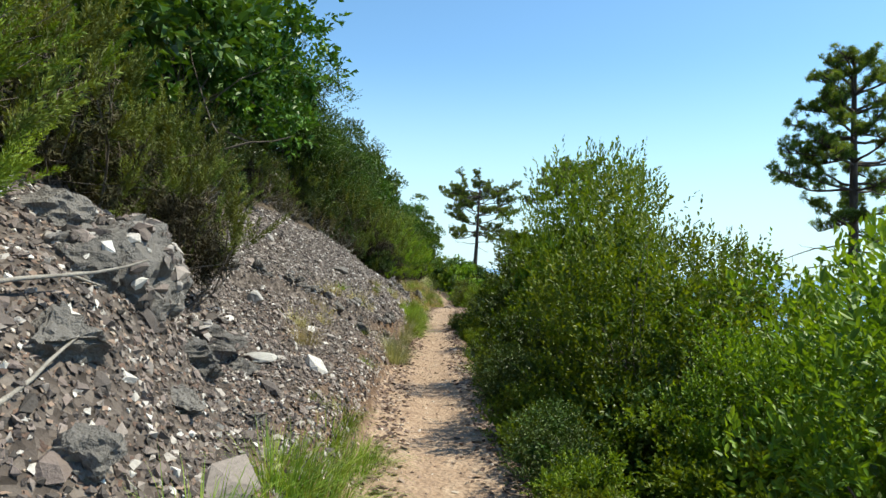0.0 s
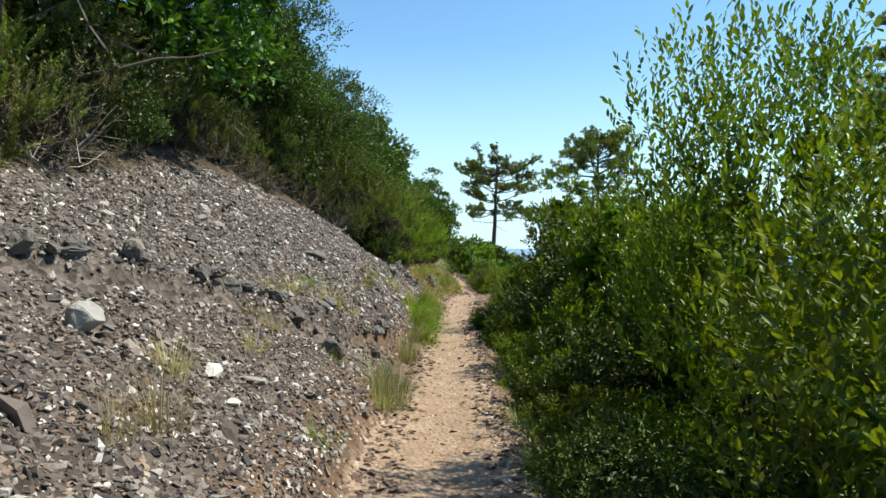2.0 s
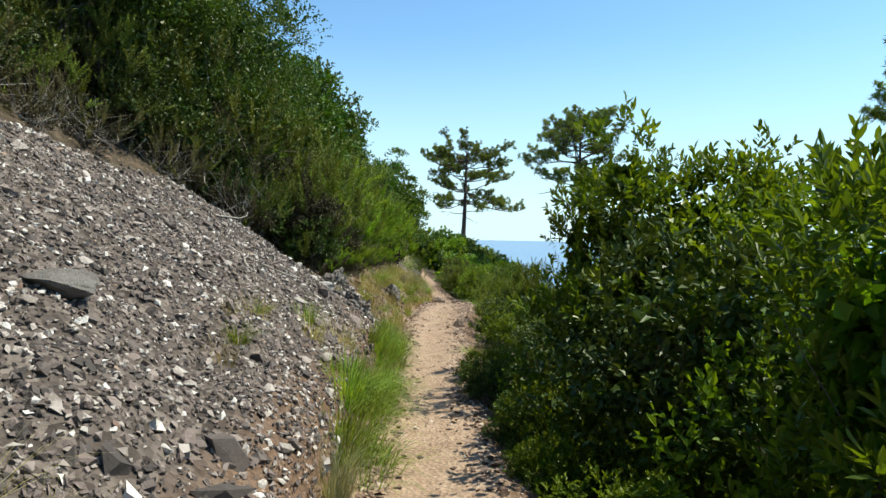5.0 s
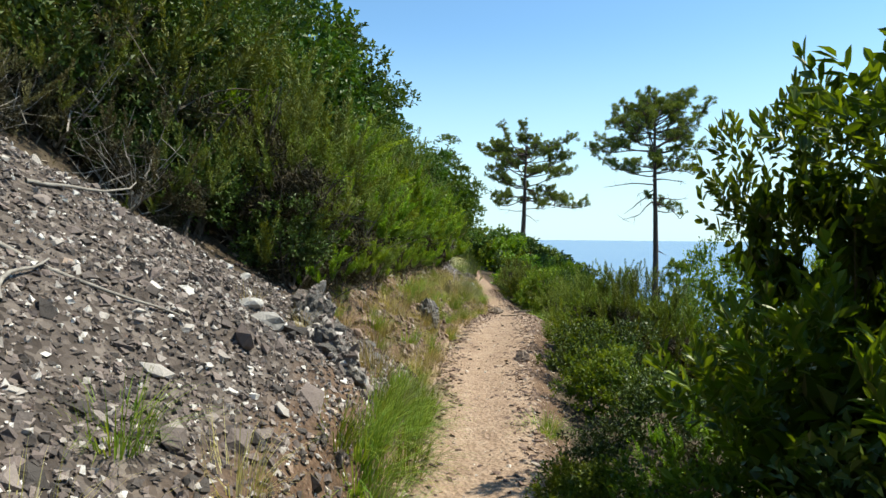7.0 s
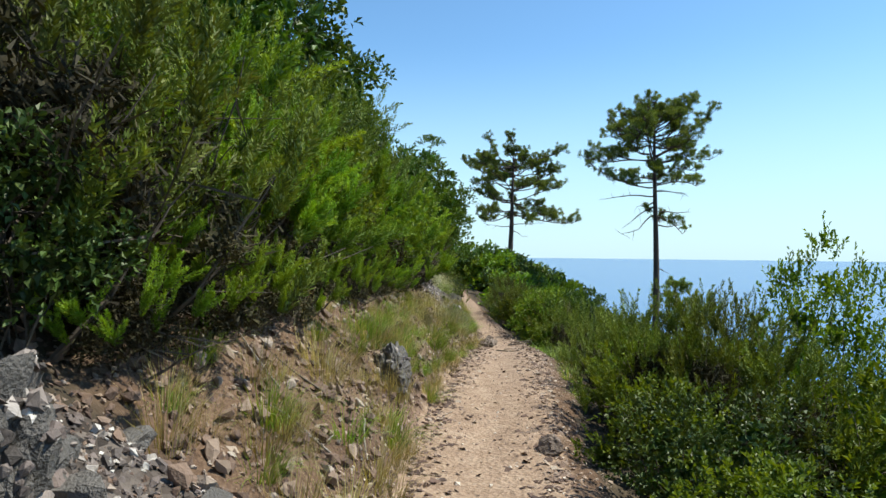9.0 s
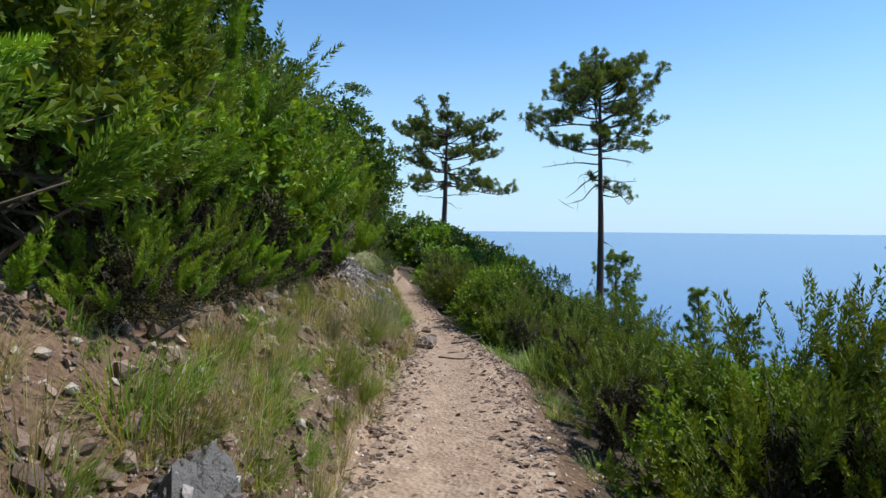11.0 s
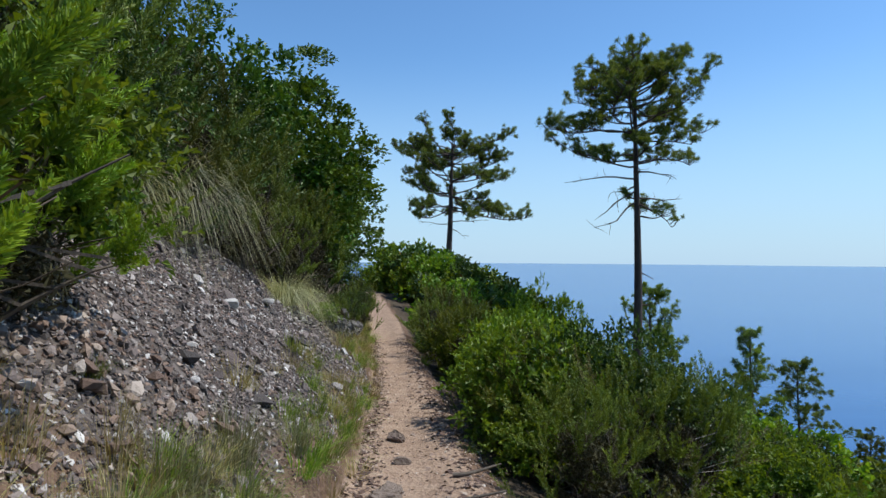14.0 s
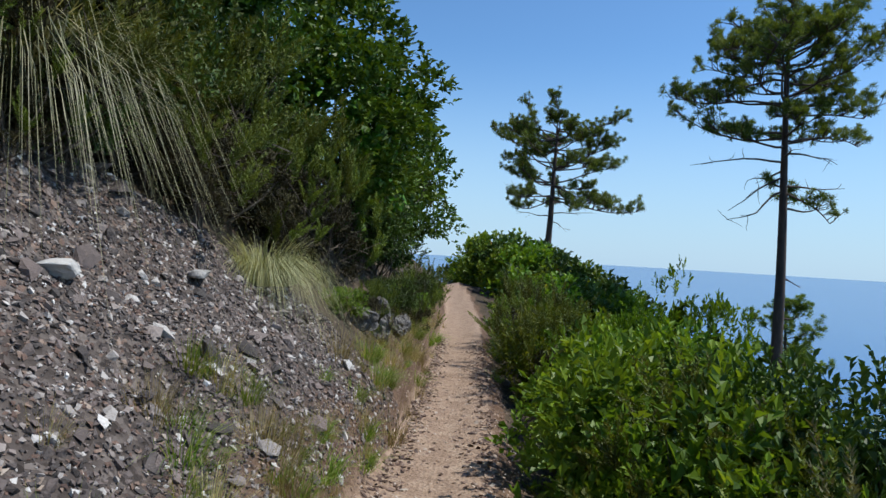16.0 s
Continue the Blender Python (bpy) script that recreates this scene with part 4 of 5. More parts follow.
FAR = [shrub("scrub_bush", 101 + k, 2.1, 1.6, 20, 17, 4, 0.2, 0.14, (M_LOW, M_ARBUTUS, M_DARK_LEAF)[k], "rounded green scrub bush on the seaward slope", stems=1, twig_len=0.2, spikes=1, inner=20) for k in range(3)]
TUFT = [grass("grass_tuft", 111 + k, 200, 0.36, 0.42, M_GRASS, "fresh green grass tuft at the trail edge", 0.007, 0.75) for k in range(2)]
STRAW = [grass("dry_grass_tuft", 115 + k, 130, 0.46, 0.42, M_DRY, "straw-coloured dry grass tuft on the bank", 0.005, 0.8) for k in range(2)]
SAGE = grass("grass_clump", 121, 460, 0.40, 0.34, M_SAGE, "grey-green fine grass clump at the trail edge", 0.0045, 0.75)
REED = grass("tussock_grass", 119, 1500, 1.5, 1.5, M_REED, "large drooping pale tussock grass on the bank", 0.011, 2.0, rise=1.25, least=0.4)

# right of the trail: tall bushes by the first stretch
RIGHT = ((NEAR[0], 1.52, 8.3, 10, 0.92), (ARB[1], 3.0, 9.1, 80, 0.95), (BIG, 2.1, 11.7, 200, 0.88), (ARB[0], 3.3, 7.4, 140, 1.1), (ARB[1], 3.7, 10.8, 300, 1.15),
         (NEAR[1], 2.4, 5.9, 45, 0.85), (DARK[0], 2.4, 12.9, 20, 1.1), (ARB[0], 2.6, 14.0, 250, 1.1), (ARB[1], 3.6, 13.2, 30, 1.15), (DARK[1], 1.85, 15.4, 170, 1.2), (BIG, 2.35, 17.4, 60, 1.15))
used = set()


def plant(ob, x, y, turn=0.0, size=1.0, sink=0.04, lean=0.0, tall=None, label=""):
    """The first use sets the plant itself, later ones a copy."""
    if ob.name not in used:
        used.add(ob.name)
        set_at(ob, x, y, turn, size, sink, lean, tall)
        if label:
            ob["label"] = label
        return ob
    return again(ob, x, y, turn, size, sink, lean, tall, label)


for ob, x, y, turn, size in RIGHT:
    plant(ob, x, y, turn, size)
plant(NEAR[0], 1.7, 4.9, 210, 0.85)
plant(NEAR[1], 1.75, 6.7, 300, 0.62)
plant(BIG, 2.15, 18.5, 190, 0.78, tall=1.08)
plant(NEAR[1], 1.75, 10.1, 80, 0.85, tall=1.25)
plant(BIG, 1.75, 13.5, 130, 0.8, tall=0.9)
for x, y, s in ((1.3, 6.9, 0.62), (1.25, 7.7, 0.7), (1.2, 8.6, 0.6), (1.55, 5.9, 0.7), (1.1, 11.0, 0.5), (1.15, 12.4, 0.55)):
    plant((DARK + LOW)[rng.integers(5)], x, y, x * 900, s)
plant(BIG, 3.3, 17.6, 290, 1.25)
plant(ARB[2], 2.9, 16.0, 300, 1.15)
for k in range(18):
    y = 4.6 + k * 0.85
    plant((LOW + DARK)[k % 5], np.interp(y, CY, CX) + np.interp(y, WY, WX) + rng.uniform(0.75, 2.6), y, k * 77, rng.uniform(0.55, 0.85))
for x, y, s in ((0.8, 12.0, 0.45), (0.85, 13.0, 0.5), (0.95, 14.4, 0.5), (1.0, 16.2, 0.55), (0.75, 9.2, 0.4), (0.8, 10.6, 0.45)):
    plant(LOW[0], x, y, x * 900, s)

for k in range(12):                                             # undergrowth that narrows the first stretch
    y = 5.4 + k * 0.42
    plant((LOW + DARK)[k % 5], 0.52 + rng.uniform(0.0, 0.16), y, k * 77, rng.uniform(0.3, 0.42), label="low seedling shrub in the shade at the trail edge")

# right of the trail: lower scrub on to the bend, then down the slope
rng = np.random.default_rng(23)
for k in range(30):                                             # edge of the trail
    y = 19.4 + k * 0.95
    x = np.interp(y, CY, CX) + np.interp(y, WY, WX) + rng.uniform(0.7, 1.2)
    ob = (LOW + [YOUNG[0], HEATH[2], DARK[0], HEATH[1], DRY])[rng.integers(8)]
    plant(ob, x, y, rng.uniform(0, 360), rng.uniform(0.55, 0.95) * (0.85 if y < 28 else 0.68 if y < 33.4 else 1.1))
for k in range(66):                                             # rounded clumps below it
    y, w = rng.uniform(19.5, 52), 1.7 + 7.5 * rng.uniform() ** 1.3
    x = np.interp(y, CY, CX) + np.interp(y, WY, WX) + w
    ob = (LOW[:2] + [HEATH[0], DARK[1], DARK[0], HEATH[1], DRY, HEATH[2]])[rng.integers(8)]
    plant(ob, x, y, rng.uniform(0, 360), rng.uniform(0.7, 1.15) * (0.62 if 27.5 < y < 33.2 else 1.0) * (1.0 if w < 3 else 1.08) * (0.8 if ob in HEATH else 1.0))
for ob, x, y, turn, size in ((YOUNG[0], 2.3, 24.4, 20, 1.15), (LOW[1], 2.6, 25.4, 90, 0.8), (HEATH[1], 3.0, 23.6, 150, 0.85), (HEATH[2], 3.3, 25.2, 200, 0.6), (LOW[2], 3.7, 23.2, 10, 1.3),
                             (LOW[0], 2.7, 35.2, 245, 1.3), (LOW[1], 3.0, 36.8, 145, 1.35), (LOW[2], 3.4, 38.6, 300, 1.4), (LOW[0], 2.8, 41.0, 70, 1.3), (DARK[0], 3.9, 34.6, 20, 0.9)):
    plant(ob, x, y, turn, size)
for ob, x, y, tip, high, turn in ((HEATH[0], 2.95, 33.7, 0.45, 2.1, 45), (HEATH[2], 3.7, 33.9, 0.6, 2.1, 80), (DARK[1], 3.35, 34.5, 0.72, 1.7, 20), (LOW[2], 2.75, 34.6, 0.3, 1.25, 200), (DARK[0], 3.1, 35.6, 0.55, 1.7, 120), (HEATH[1], 4.4, 34.6, 0.4, 2.1, 300)):
    plant(ob, x, y, turn, 0.85, tall=(tip - level(x, y)) / high)
for k in range(120):
    y, w = rng.uniform(12, 72), rng.uniform(9, 30)
    x = np.interp(y, CY, CX) + w
    plant(FAR[rng.integers(3)], x, y, rng.uniform(0, 360), rng.uniform(0.85, 1.35))
for k in range(34):
    y, w = rng.uniform(50, 74), rng.uniform(1.4, 9)
    x = np.interp(y, CY, CX) + np.interp(y, WY, WX) + w
    plant(FAR[rng.integers(3)], x, y, rng.uniform(0, 360), rng.uniform(0.9, 1.5))
for x, y, turn, size in ((4.35, 25.6, 20, 0.75), (5.2, 24.2, 120, 0.7), (6.4, 25.8, 200, 0.8)):
    plant(ARB[1], x, y, turn, size, tall=(1.85 - level(x, y)) / 2.6)
for x, y, turn in ((2.3, 23.7, 15), (2.75, 24.3, 130), (1.95, 24.3, 250)):
    plant(HEATH[1], x, y, turn, 0.68, tall=(1.5 - level(x, y)) / 2.1)

plant(BIG, 3.6, 37.4, 30, 0.5, tall=(1.0 - level(3.6, 37.4)) / 2.9, label="leafy upright bush standing above the low scrub")
plant(BIG, 3.15, 37.9, 130, 0.42, tall=(0.75 - level(3.15, 37.9)) / 2.9, label="leafy upright bush standing above the low scrub")

# left of the trail: oaks and heath above the first scree
OAKS = ((OAK[0], -4.2, 5.2, 0, 1.0), (OAK[1], -4.1, 9.0, 60, 1.05), (OAK[0], -4.3, 12.2, 130, 1.0), (OAK[1], -4.0, 15.2, 220, 1.0), (OAK_NEAR, -3.9, 18.6, 20, 0.9),
        (OAK_NEAR, -3.3, 22.2, 100, 0.8), (OAK_NEAR, -3.1, 20.6, 160, 0.75), (OAK[0], -2.8, 24.2, 300, 0.74), (OAK[1], -2.65, 27.3, 30, 0.78), (OAK[0], -2.65, 30.8, 210, 0.8), (OAK[1], -2.8, 35.5, 330, 0.75), (OAK[0], -2.0, 38.6, 80, 0.8))
for ob, x, y, turn, size in OAKS:
    plant(ob, x, y, turn, size, 0.15)
for k in range(9):
    plant(OAK[k % 2], rng.uniform(-9.0, -6.4), 3 + k * 4.4, rng.uniform(0, 360), rng.uniform(0.95, 1.25), 0.15)
for k in range(30):                                             # fringe at the top of the scree
    y = 3.2 + k * 0.58
    u = float(np.interp(y, (0, 4, 8, 11, 14, 17, 18.5, 19.6, 20.6), (1.0, 1.7, 2.3, 2.8, 3.2, 3.3, 3.0, 2.3, 1.9))) + rng.uniform(-0.05, 0.45)
    x = np.interp(y, CY, CX) - np.interp(y, WY, WX) - u
    ob = (HEATH + [HEATH[0], DRY, DARK[0]])[rng.integers(6)]
    plant(ob, x, y, rng.uniform(0, 360), rng.uniform(0.5, 0.9))
for k in range(13):                                             # low brownish scrub where the scree meets the hedge
    y = 16.2 + k * 0.33
    x = np.interp(y, CY, CX) - np.interp(y, WY, WX) - float(np.interp(y, (16, 18.5, 19.6, 20.6), (3.2, 2.75, 1.9, 1.35))) - rng.uniform(0.0, 0.3)
    plant((DRY, HEATH[0], DARK[1], DRY, HEATH[2])[k % 5], x, y, rng.uniform(0, 360), rng.uniform(0.38, 0.55))
for k in range(14):                                             # second row behind it
    y = 3.0 + k * 1.25
    u = float(np.interp(y, (0, 4, 8, 11, 14, 17, 19, 20.6), (1.8, 2.4, 3.1, 3.6, 3.9, 3.9, 3.1, 2.4))) + rng.uniform(0.4, 1.0)
    x = np.interp(y, CY, CX) - np.interp(y, WY, WX) - u
    plant((DARK + HEATH)[rng.integers(5)], x, y, rng.uniform(0, 360), rng.uniform(0.9, 1.3))
for k in range(20):                                             # hedge above the earth bank
    y = 22.6 + k * 0.44
    x = np.interp(y, CY, CX) - np.interp(y, WY, WX) - 1.15 - rng.uniform(0, 0.35)
    ob = (FINE + [FINE[0], LOW[2], HEATH[0]])[rng.integers(5)]
    plant(ob, x, y, rng.uniform(0, 360), rng.uniform(0.75, 1.1))
for x, y, s in ((-1.55, 20.7, 0.9), (-1.75, 21.3, 1.0), (-1.4, 21.4, 0.85), (-2.2, 21.0, 1.1)):
    plant(HEATH[rng.integers(3)], x, y, rng.uniform(0, 360), s, label="tall olive tree heath at the head of the scree")
for x, y, s in ((-2.2, 20.3, 0.5), (-2.6, 20.3, 0.75), (-3.0, 19.4, 0.8), (-3.3, 18.6, 0.6), (-2.55, 19.7, 0.45)):
    plant(DARK[rng.integers(2)], x, y, rng.uniform(0, 360), s, label="dark low shrub with reddish dry leaves above the scree")
for x, y, s in ((-1.75, 21.9, 1.0), (-1.6, 22.4, 0.95), (-2.1, 22.2, 1.25), (-1.55, 23.0, 1.0), (-1.7, 23.5, 1.15), (-1.45, 24.0, 0.9), (-1.5, 24.7, 0.95), (-1.4, 25.4, 0.9)):
    plant(FINE[rng.integers(2)], x, y, rng.uniform(0, 360), s)
for x, y, s in ((-2.35, 4.9, 0.75), (-2.6, 5.7, 0.85), (-3.0, 4.4, 1.0), (-2.9, 6.6, 0.8)):
    plant((HEATH[1], YOUNG[0])[rng.integers(2)], x, y, rng.uniform(0, 360), s)
for k in range(18):
    y = 20.2 + k * 1.0
    x = np.interp(y, CY, CX) - np.interp(y, WY, WX) - 2.1 - rng.uniform(0, 0.6)
    ob = (HEATH[:2] + DARK + [LOW[2]])[rng.integers(5)]
    plant(ob, x, y, rng.uniform(0, 360), rng.uniform(0.85, 1.2) * (1.0 if y < 25 else 0.9))
plant(FINE[1], -0.78, 29.2, 40, 1.2, label="bright green feathery heath hanging over the bank")
plant(FINE[0], -0.72, 28.2, 140, 0.8)
for x, y, s in ((-0.75, 38.4, 0.9), (-0.55, 39.3, 1.0), (-1.3, 37.4, 1.15), (-1.7, 36.0, 1.2), (-1.9, 34.2, 1.25), (-1.8, 32.6, 1.1), (-1.7, 31.0, 1.0)):
    plant(HEATH[rng.integers(3)], x, y, rng.uniform(0, 360), s)
plant(IVY, -0.85, 40.8, 0, 1.0, 0.3, tall=0.87)
plant(FINE[0], -0.95, 26.7, 200, 0.85)
plant(HEATH[1], -1.05, 25.6, 100, 0.5)
for x, y, s in ((-1.5, 38.0, 1.2), (-2.2, 36.9, 1.3), (-2.6, 35.0, 1.2), (-2.7, 33.0, 1.2), (-0.6, 42.2, 1.0), (-0.5, 43.4, 0.9)):
    plant(DARK[rng.integers(2)], x, y, rng.uniform(0, 360), s)
plant(OAK[1], -0.7, 43.6, 70, 0.8, 0.2)
plant(OAK[0], -1.0, 47.0, 170, 0.8, 0.2)
plant(OAK[1], -1.8, 51.0, 250, 0.85, 0.2)
plant(OAK[0], -2.6, 55.5, 10, 0.85, 0.2)

for x, y, s in ((-1.0, 36.7, 0.85), (-1.35, 36.4, 0.9), (-0.7, 38.0, 0.75), (-1.2, 37.4, 1.0)):
    plant(HEATH[rng.integers(3)], x, y, rng.uniform(0, 360), s, label="dark olive heath above the second scree")
for x, y, s in ((-1.45, 26.0, 1.0), (-1.55, 25.0, 1.05), (-1.4, 28.0, 0.85)):
    plant(HEATH[rng.integers(3)], x, y, rng.uniform(0, 360), s, label="tall olive heath in the hedge above the earth bank")
for x, y, s in ((-2.1, 7.8, 0.7), (-2.45, 8.4, 0.6), (-2.55, 9.1, 0.6)):
    plant(HEATH[rng.integers(3)], x, y, rng.uniform(0, 360), s)
for k in range(9):                                              # scrub on the bank beyond the overhanging tree
    y = 41.6 + k * 0.85
    plant((DARK[0], HEATH[0], LOW[1])[k % 3], np.interp(y, CY, CX) - np.interp(y, WY, WX) - rng.uniform(0.25, 0.6), y, k * 80, rng.uniform(0.4, 0.6))
for x, y, s in ((1.15, 15.6, 0.5), (1.3, 16.3, 0.6), (1.25, 17.1, 0.6), (1.05, 16.7, 0.42), (1.2, 18.0, 0.55), (1.5, 15.2, 0.6)):
    plant(LOW[int(y * 10) % 3], x, y, x * 700, s)

# small growth along the lip of the bank
for k, (x, y, s) in enumerate(((-1.5, 20.5, 0.5), (-1.38, 21.0, 0.5), (-1.3, 21.5, 0.55), (-1.3, 22.0, 0.5), (-1.2, 22.6, 0.5), (-1.15, 23.2, 0.5), (-1.0, 24.6, 0.45), (-0.95, 25.2, 0.5), (-0.85, 26.0, 0.45), (-0.75, 27.3, 0.5))):
    plant((DARK[0], FINE[0], DARK[1], FINE[1])[k % 4] if k < 2 else FINE[k % 2], x, y, k * 70, s)
for k in range(12):                                             # above the second scree
    y = 31.6 + k * 0.55
    x = np.interp(y, CY, CX) - np.interp(y, WY, WX) - 2.1 - rng.uniform(0, 0.4)
    plant((HEATH[0], DARK[0], HEATH[2], DARK[1])[k % 4], x, y, k * 50, rng.uniform(0.45, 0.65))
for k in range(5):                                              # foot of the overhanging tree
    y = 38.6 + k * 0.9
    x = np.interp(y, CY, CX) - np.interp(y, WY, WX) - rng.uniform(0.55, 0.9)
    plant((LOW[0], HEATH[1], DARK[0], LOW[2])[k % 4], x, y, k * 50, rng.uniform(0.3, 0.45))
for k in range(50):                                             # yellowish grass on the low bank there
    y = rng.uniform(36.6, 49)
    x = np.interp(y, CY, CX) - np.interp(y, WY, WX) - rng.uniform(0.0, 0.7)
    plant((TUFT + STRAW)[k % 4], x, y, k * 50, rng.uniform(0.8, 1.3), label="yellowish long grass on the low bank")
for x, y, s in ((2.05, 28.8, 1.6), (2.2, 29.3, 1.9), (2.15, 29.8, 1.8), (1.75, 27.3, 1.1), (2.3, 30.3, 1.5), (1.95, 29.5, 1.3)):
    plant(TUFT[0], x, y, x * 700, s, label="large yellow-green grass clump at the trail edge")

for k in range(12):                                             # seedlings and grass on the seaward edge
    y = 15.4 + k * 0.36
    plant((LOW[1], TUFT[0], DARK[0], TUFT[1])[k % 4], np.interp(y, CY, CX) + np.interp(y, WY, WX) + rng.uniform(0.12, 0.5), y, k * 63, (0.34, 0.9, 0.3, 0.8)[k % 4])

# grasses
plant(REED, -1.9, 35.5, 0, 1.15, label="large drooping pale tussock grass above the scree")
plant(REED, -0.55, 37.1, 100, 0.6, label="smaller pale tussock grass under the overhanging tree")
plant(REED, -1.85, 33.3, 200, 0.8, label="drooping pale tussock grass above the scree")
plant(HEATH[0], -2.5, 7.3, 50, 0.7)
plant(HEATH[2], -2.55, 5.3, 250, 0.75)
plant(YOUNG[1], -2.15, 5.0, 150, 0.8)
for k in range(26):
    y = rng.choice([rng.uniform(5.6, 7.6), rng.uniform(16.2, 20.4), rng.uniform(16.2, 20.4)])
    x = np.interp(y, CY, CX) - np.interp(y, WY, WX) - rng.uniform(-0.05, 0.2)
    plant(TUFT[rng.integers(2)], x, y, rng.uniform(0, 360), rng.uniform(0.6, 0.95))
for x, y, s in ((-0.62, 11.6, 1.35), (-0.72, 11.85, 1.2), (-0.6, 12.3, 1.1), (-0.6, 13.6, 1.1), (-0.56, 14.0, 0.9), (-0.56, 14.6, 1.0), (-0.42, 18.3, 1.0), (-0.45, 19.8, 0.9), (-0.3, 27.2, 0.9),
                (0.1, 29.6, 1.2), (0.25, 30.1, 1.3), (0.05, 30.5, 1.2), (0.3, 30.8, 1.1), (0.12, 31.3, 1.2), (0.35, 32.0, 0.9), (-0.1, 28.6, 1.0)):
    plant(SAGE, x, y, x * 1000, s)
for x, y, s in ((0.42, 31.9, 1.1), (0.5, 32.5, 1.2), (0.36, 33.0, 1.0), (0.55, 33.6, 1.1), (0.3, 32.3, 0.9), (0.6, 34.6, 0.9)):
    plant(TUFT[0], x, y, x * 900, s, label="yellow-green grass tuft at the foot of the scree")
for k in range(34):                                             # lush grass along the foot of the scree
    y = 15.0 + k * 0.17
    x = np.interp(y, CY, CX) - np.interp(y, WY, WX) - rng.uniform(-0.06, 0.16)
    plant(TUFT[k % 2], x, y, k * 71, rng.uniform(0.9, 1.35), label="tall yellow-green grass tuft at the trail edge")
for k in range(44):
    y = rng.uniform(29.6, 35.4)
    x = np.interp(y, CY, CX) - np.interp(y, WY, WX) - rng.uniform(0.0, 0.85)
    plant((STRAW + TUFT)[rng.integers(4)], x, y, rng.uniform(0, 360), rng.uniform(0.45, 1.0))
for k in range(40):                                             # green fringe by the trail
    y = rng.choice([rng.uniform(4.5, 7.5), rng.uniform(15.2, 20.5), rng.uniform(22, 31), rng.uniform(33, 44)])
    x = np.interp(y, CY, CX) - np.interp(y, WY, WX) - rng.uniform(0.0, 0.35)
    plant((TUFT + STRAW[:1])[rng.integers(3)], x, y, rng.uniform(0, 360), rng.uniform(0.5, 1.05))
for k in range(120):
    y = rng.choice([rng.uniform(20.8, 31), rng.uniform(20.8, 31), rng.uniform(20.8, 31), rng.uniform(8, 20), rng.uniform(38, 50)])
    x = np.interp(y, CY, CX) - np.interp(y, WY, WX) - rng.uniform(0.25, 1.1)
    plant((STRAW + TUFT[:1])[rng.integers(3)], x, y, rng.uniform(0, 360), rng.uniform(0.45, 0.95))
for k in range(90):                                             # long grass on the earth bank
    y = rng.uniform(21.0, 30.5)
    x = np.interp(y, CY, CX) - np.interp(y, WY, WX) - rng.uniform(0.0, 0.75)
    plant((TUFT[:1] + STRAW)[rng.integers(3)], x, y, rng.uniform(0, 360), rng.uniform(0.6, 1.15))
for k in range(24):                                             # grass on the low bank past the scree
    y = rng.uniform(34.5, 43)
    x = np.interp(y, CY, CX) - np.interp(y, WY, WX) - rng.uniform(-0.03, 0.5)
    plant((TUFT + STRAW)[rng.integers(4)], x, y, rng.uniform(0, 360), rng.uniform(0.5, 0.95))
for k in range(12):                                             # green grass under the outcrop
    plant(TUFT[k % 2], rng.uniform(-0.95, -0.55), rng.uniform(4.8, 6.0), rng.uniform(0, 360), rng.uniform(0.8, 1.25))
for k in range(40):
    y = rng.uniform(5, 48)
    x = np.interp(y, CY, CX) + np.interp(y, WY, WX) + rng.uniform(0.05, 0.45)
    plant((TUFT + STRAW[:1])[rng.integers(3)], x, y, rng.uniform(0, 360), rng.uniform(0.5, 0.95))


# ---- pines ----


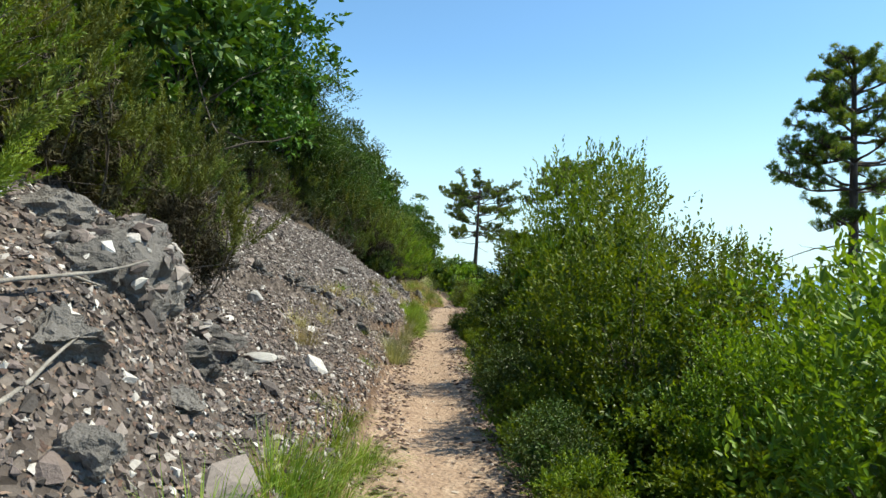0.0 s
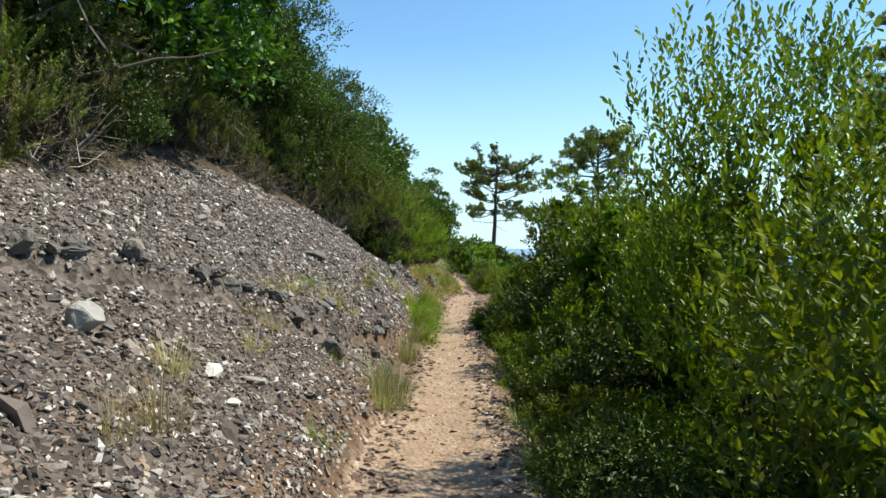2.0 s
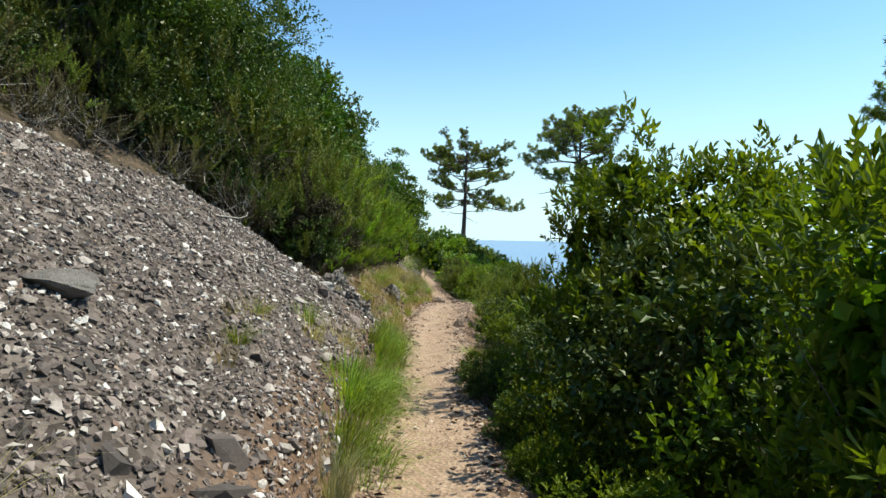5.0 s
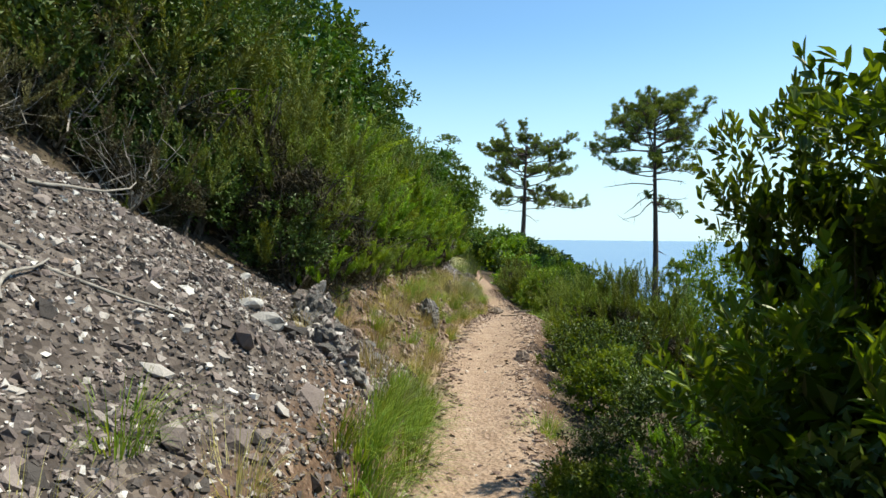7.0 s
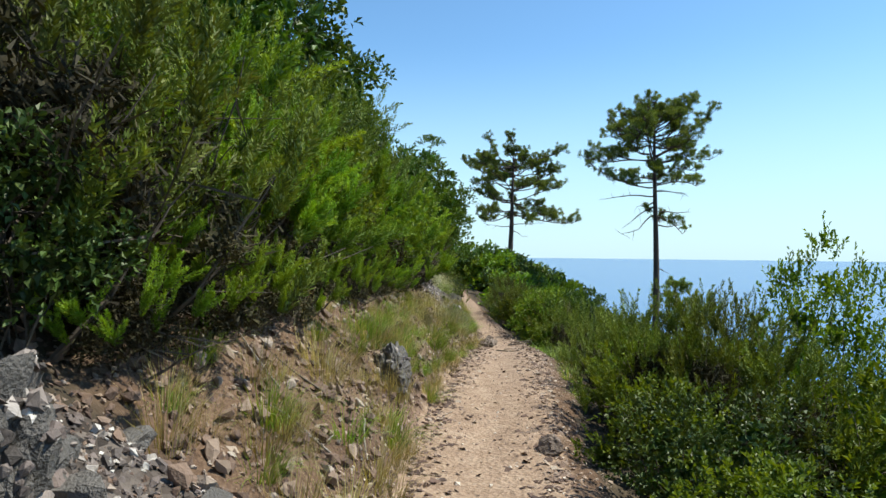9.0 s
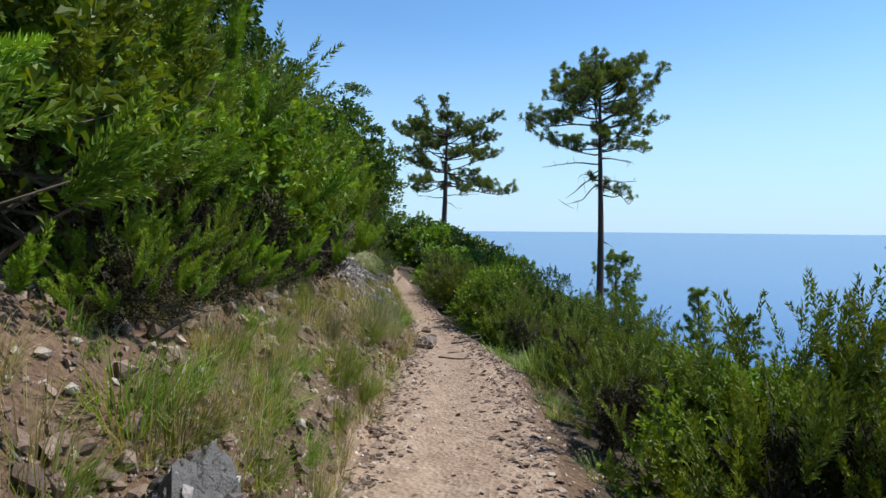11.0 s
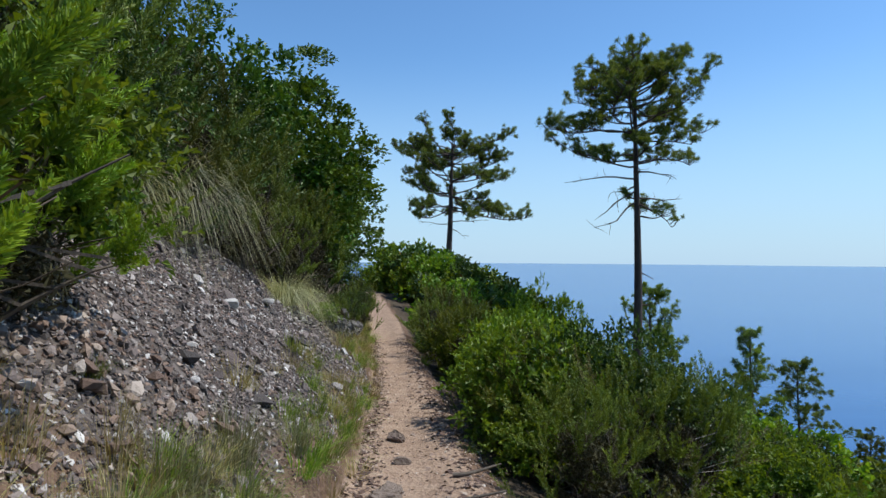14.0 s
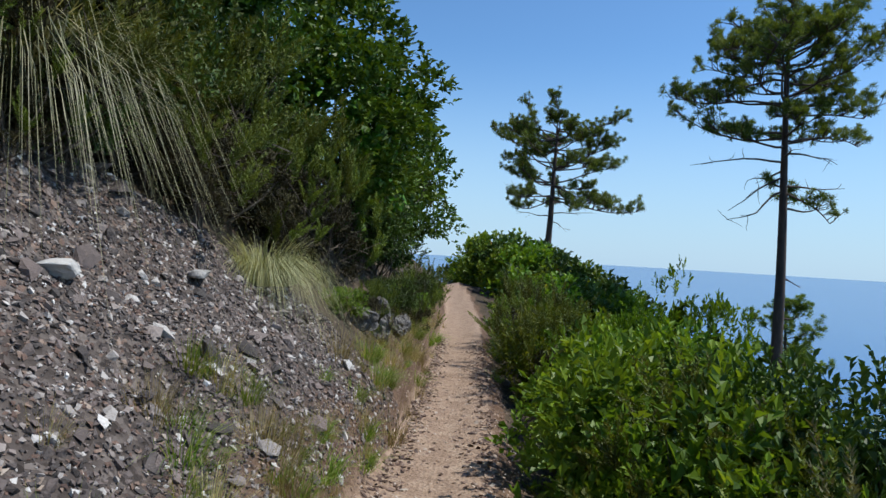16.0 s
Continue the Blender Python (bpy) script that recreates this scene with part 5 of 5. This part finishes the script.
def pine(seed, x, y, foot, top, thick, rows, label, puff=0.23, bare=(), lean=(0.0, 0.0), inner=0.35, thick_set=1.0):
    """A pine: bare tapered trunk, limbs at given heights that fork into twigs, each twig ending in a round brush of needles.
    rows: height above the foot, reach to the one side, reach to the other, number of limbs, rise."""
    r = np.random.default_rng(seed)
    tree = tagged(new("pine_tree"), label, "tree")
    tree.matrix_basis = pose(x, y, foot)
    tall = top - foot
    t = np.linspace(0, 1, 12)
    trunk = np.stack([lean[0] * t + 0.10 * np.sin(t * 5), lean[1] * t + 0.08 * np.cos(t * 4), t * tall * 0.95 - 0.4 * (1 - t)], 1)
    part("trunk", *tube(trunk, thick * (1 - 0.82 * t) + 0.02, 9), M_PINE_BARK, tree, smooth_shade=True)
    heads, ways = [], []
    for h, left, right, count, rise in rows:
        for k in range(count):
            a = 2 * np.pi * (k + r.uniform(0, 0.7)) / count
            reach = (left if math.cos(a) < 0 else right) * abs(math.cos(a)) + 0.62 * (left + right) / 2 * abs(math.sin(a))
            reach *= r.uniform(0.72, 1.05)
            hh = np.clip(h + r.normal(0, 0.2), 0.2, tall * 0.94)
            s = np.array([np.interp(hh, trunk[:, 2], trunk[:, i]) for i in range(3)])
            p = wander(r, s, (math.cos(a), math.sin(a), rise + r.normal(0, 0.14)), reach, 7, 0.15, 0.03)
            chunks = [tube(p, np.linspace(0.042, 0.012, 8) * thick / 0.2, 5)]
            for j in range(int((4 + reach * 5.0) * thick_set)):
                f = r.uniform(inner, 1.0) if j else 1.0
                c = np.array([np.interp(f * 7, range(8), p[:, i]) for i in range(3)])
                turn = a + r.choice([-1, 1]) * r.uniform(0.3, 1.2)
                q = wander(r, c, (math.cos(turn), math.sin(turn), r.uniform(0.0, 1.1)), r.uniform(0.25, 0.75) * (0.55 + 0.16 * reach), 4, 0.16, 0.12)
                chunks.append(tube(q, np.linspace(0.02, 0.008, 5) * thick / 0.2, 3))
                heads += [q[-1], q[-2] + r.normal(0, 0.1, 3)]
                ways += [unit(q[-1] - q[-2] + np.array([0, 0, 0.12]))] * 2
            part("limb", *join(chunks), M_PINE_BARK, tree)
    for h, ang_deg, reach, drop in bare:
        a = radians(ang_deg)
        s = np.array([np.interp(h, trunk[:, 2], trunk[:, i]) for i in range(3)])
        p = wander(r, s, (math.cos(a), math.sin(a), drop), reach, 7, 0.16, -0.02)
        chunks = [tube(p, np.linspace(0.045, 0.008, 8), 5)]
        for j in range(4):
            c = p[r.integers(3, 8)]
            chunks.append(tube(wander(r, c, unit(p[-1] - p[0]) + r.normal(0, 0.6, 3), reach * 0.22, 4, 0.2), np.linspace(0.014, 0.005, 5), 3))
        part("limb", *join(chunks), M_PINE_BARK, tree, "bare dead limb")
    heads, ways = np.array(heads), np.array(ways)
    n = 75
    m = len(heads) * n
    size = np.repeat(puff * r.uniform(0.65, 1.15, (len(heads), 1)), n, 0)
    out = unit(r.normal(0, 1, (m, 3)) + np.repeat(ways, n, 0) * 0.75)
    root = np.repeat(heads, n, 0) + out * size * r.uniform(0, 0.5, (m, 1))
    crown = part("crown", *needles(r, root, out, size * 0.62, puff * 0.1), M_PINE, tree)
    # tone random by brush, and paler the more a needle points upward
    toned(crown, np.repeat(r.uniform(0, 0.6, len(heads)), n) + 0.4 * np.clip(out[:, 2], 0, 1))
    return tree


pine(5, 11.6, 54.0, -5.4, 9.9, 0.22,
     ((11.0, 3.6, 2.0, 6, 0.04), (11.8, 3.9, 2.5, 7, 0.06), (12.5, 4.1, 2.9, 8, 0.1), (13.2, 3.1, 2.8, 8, 0.15), (13.7, 2.7, 2.5, 8, 0.25), (14.1, 2.6, 2.7, 8, 0.38), (14.3, 1.5, 1.8, 7, 0.6), (9.2, 0.4, 1.7, 3, -0.3)),
     "tall pine with a bare dark trunk and flat-topped crown", bare=((10.2, 178, 3.2, 0.12), (9.7, 185, 2.4, 0.0), (9.4, 5, 1.9, -0.1), (9.2, 195, 2.6, -0.4), (9.0, 60, 1.6, -0.2), (8.6, -20, 1.5, -0.2), (6.2, 10, 0.6, -0.3), (4.9, 0, 0.7, -0.4), (9.9, 90, 1.8, 0), (10.4, 270, 1.8, 0.1), (10.5, 10, 2.2, 0.1)))
pine(9, 5.5, 77.5, -1.6, 11.0, 0.3,
     ((6.9, 3.6, 6.4, 7, -0.06), (7.8, 3.4, 5.1, 8, -0.02), (9.0, 4.3, 4.9, 8, 0.0), (10.2, 4.1, 4.7, 8, 0.0), (10.9, 3.9, 4.2, 8, 0.03), (11.5, 4.4, 2.8, 9, 0.1)),
     "wind-shaped pine with layered spreading branches", bare=((5.6, 185, 2.6, 0.1), (5.8, 0, 3.0, 0.0), (5.2, 40, 1.8, -0.2), (6.4, 175, 3.8, 0.05)), puff=0.28, lean=(0.7, 0), inner=0.45)
pine(14, 20.3, 33.0, -6.6, 13.2, 0.36,
     ((11.0, 2.4, 3.0, 7, 0.05), (12.6, 3.6, 4.0, 7, 0.0), (13.8, 2.8, 4.2, 8, 0.05), (15.0, 2.6, 3.8, 8, 0.12), (16.3, 2.3, 3.4, 8, 0.25), (17.4, 1.8, 2.6, 8, 0.5), (18.2, 0.9, 1.2, 6, 1.0)),
     "large dark pine standing on the seaward slope", puff=0.28, thick_set=1.1, bare=((8.2, 190, 4.0, -0.2), (9.0, 170, 3.6, -0.1), (7.4, 200, 3.4, -0.35), (8.0, 10, 3.6, -0.1), (9.6, -10, 3.8, 0.0), (6.8, 180, 2.4, -0.4), (7.0, 0, 2.6, -0.3), (10.0, 185, 4.0, -0.05)))
# young pines: place, height of the tip, half width
small = ((15.7, 62.1, -0.3, 1.9), (20.4, 60.1, -2.4, 1.15), (25.9, 64.3, -4.9, 1.9), (36.2, 71.2, -11.5, 2.2), (17.4, 64.5, -2.6, 0.9), (23.5, 66.0, -6.2, 1.2))
for k, (x, y, tip, half) in enumerate(small):
    z = level(x, y)
    tall = max(3.0, tip - z)
    pine(30 + k, x, y, z, tip, 0.11, tuple((tall - 4.2 * f, half * (0.3 + 0.9 * f), half * (0.3 + 0.9 * f), 5, 0.75 - 0.45 * f) for f in (0.1, 0.3, 0.5, 0.72, 0.95, 1.2)), "young open pine with upturned branches on the seaward slope", puff=0.24, inner=0.25, thick_set=0.8)
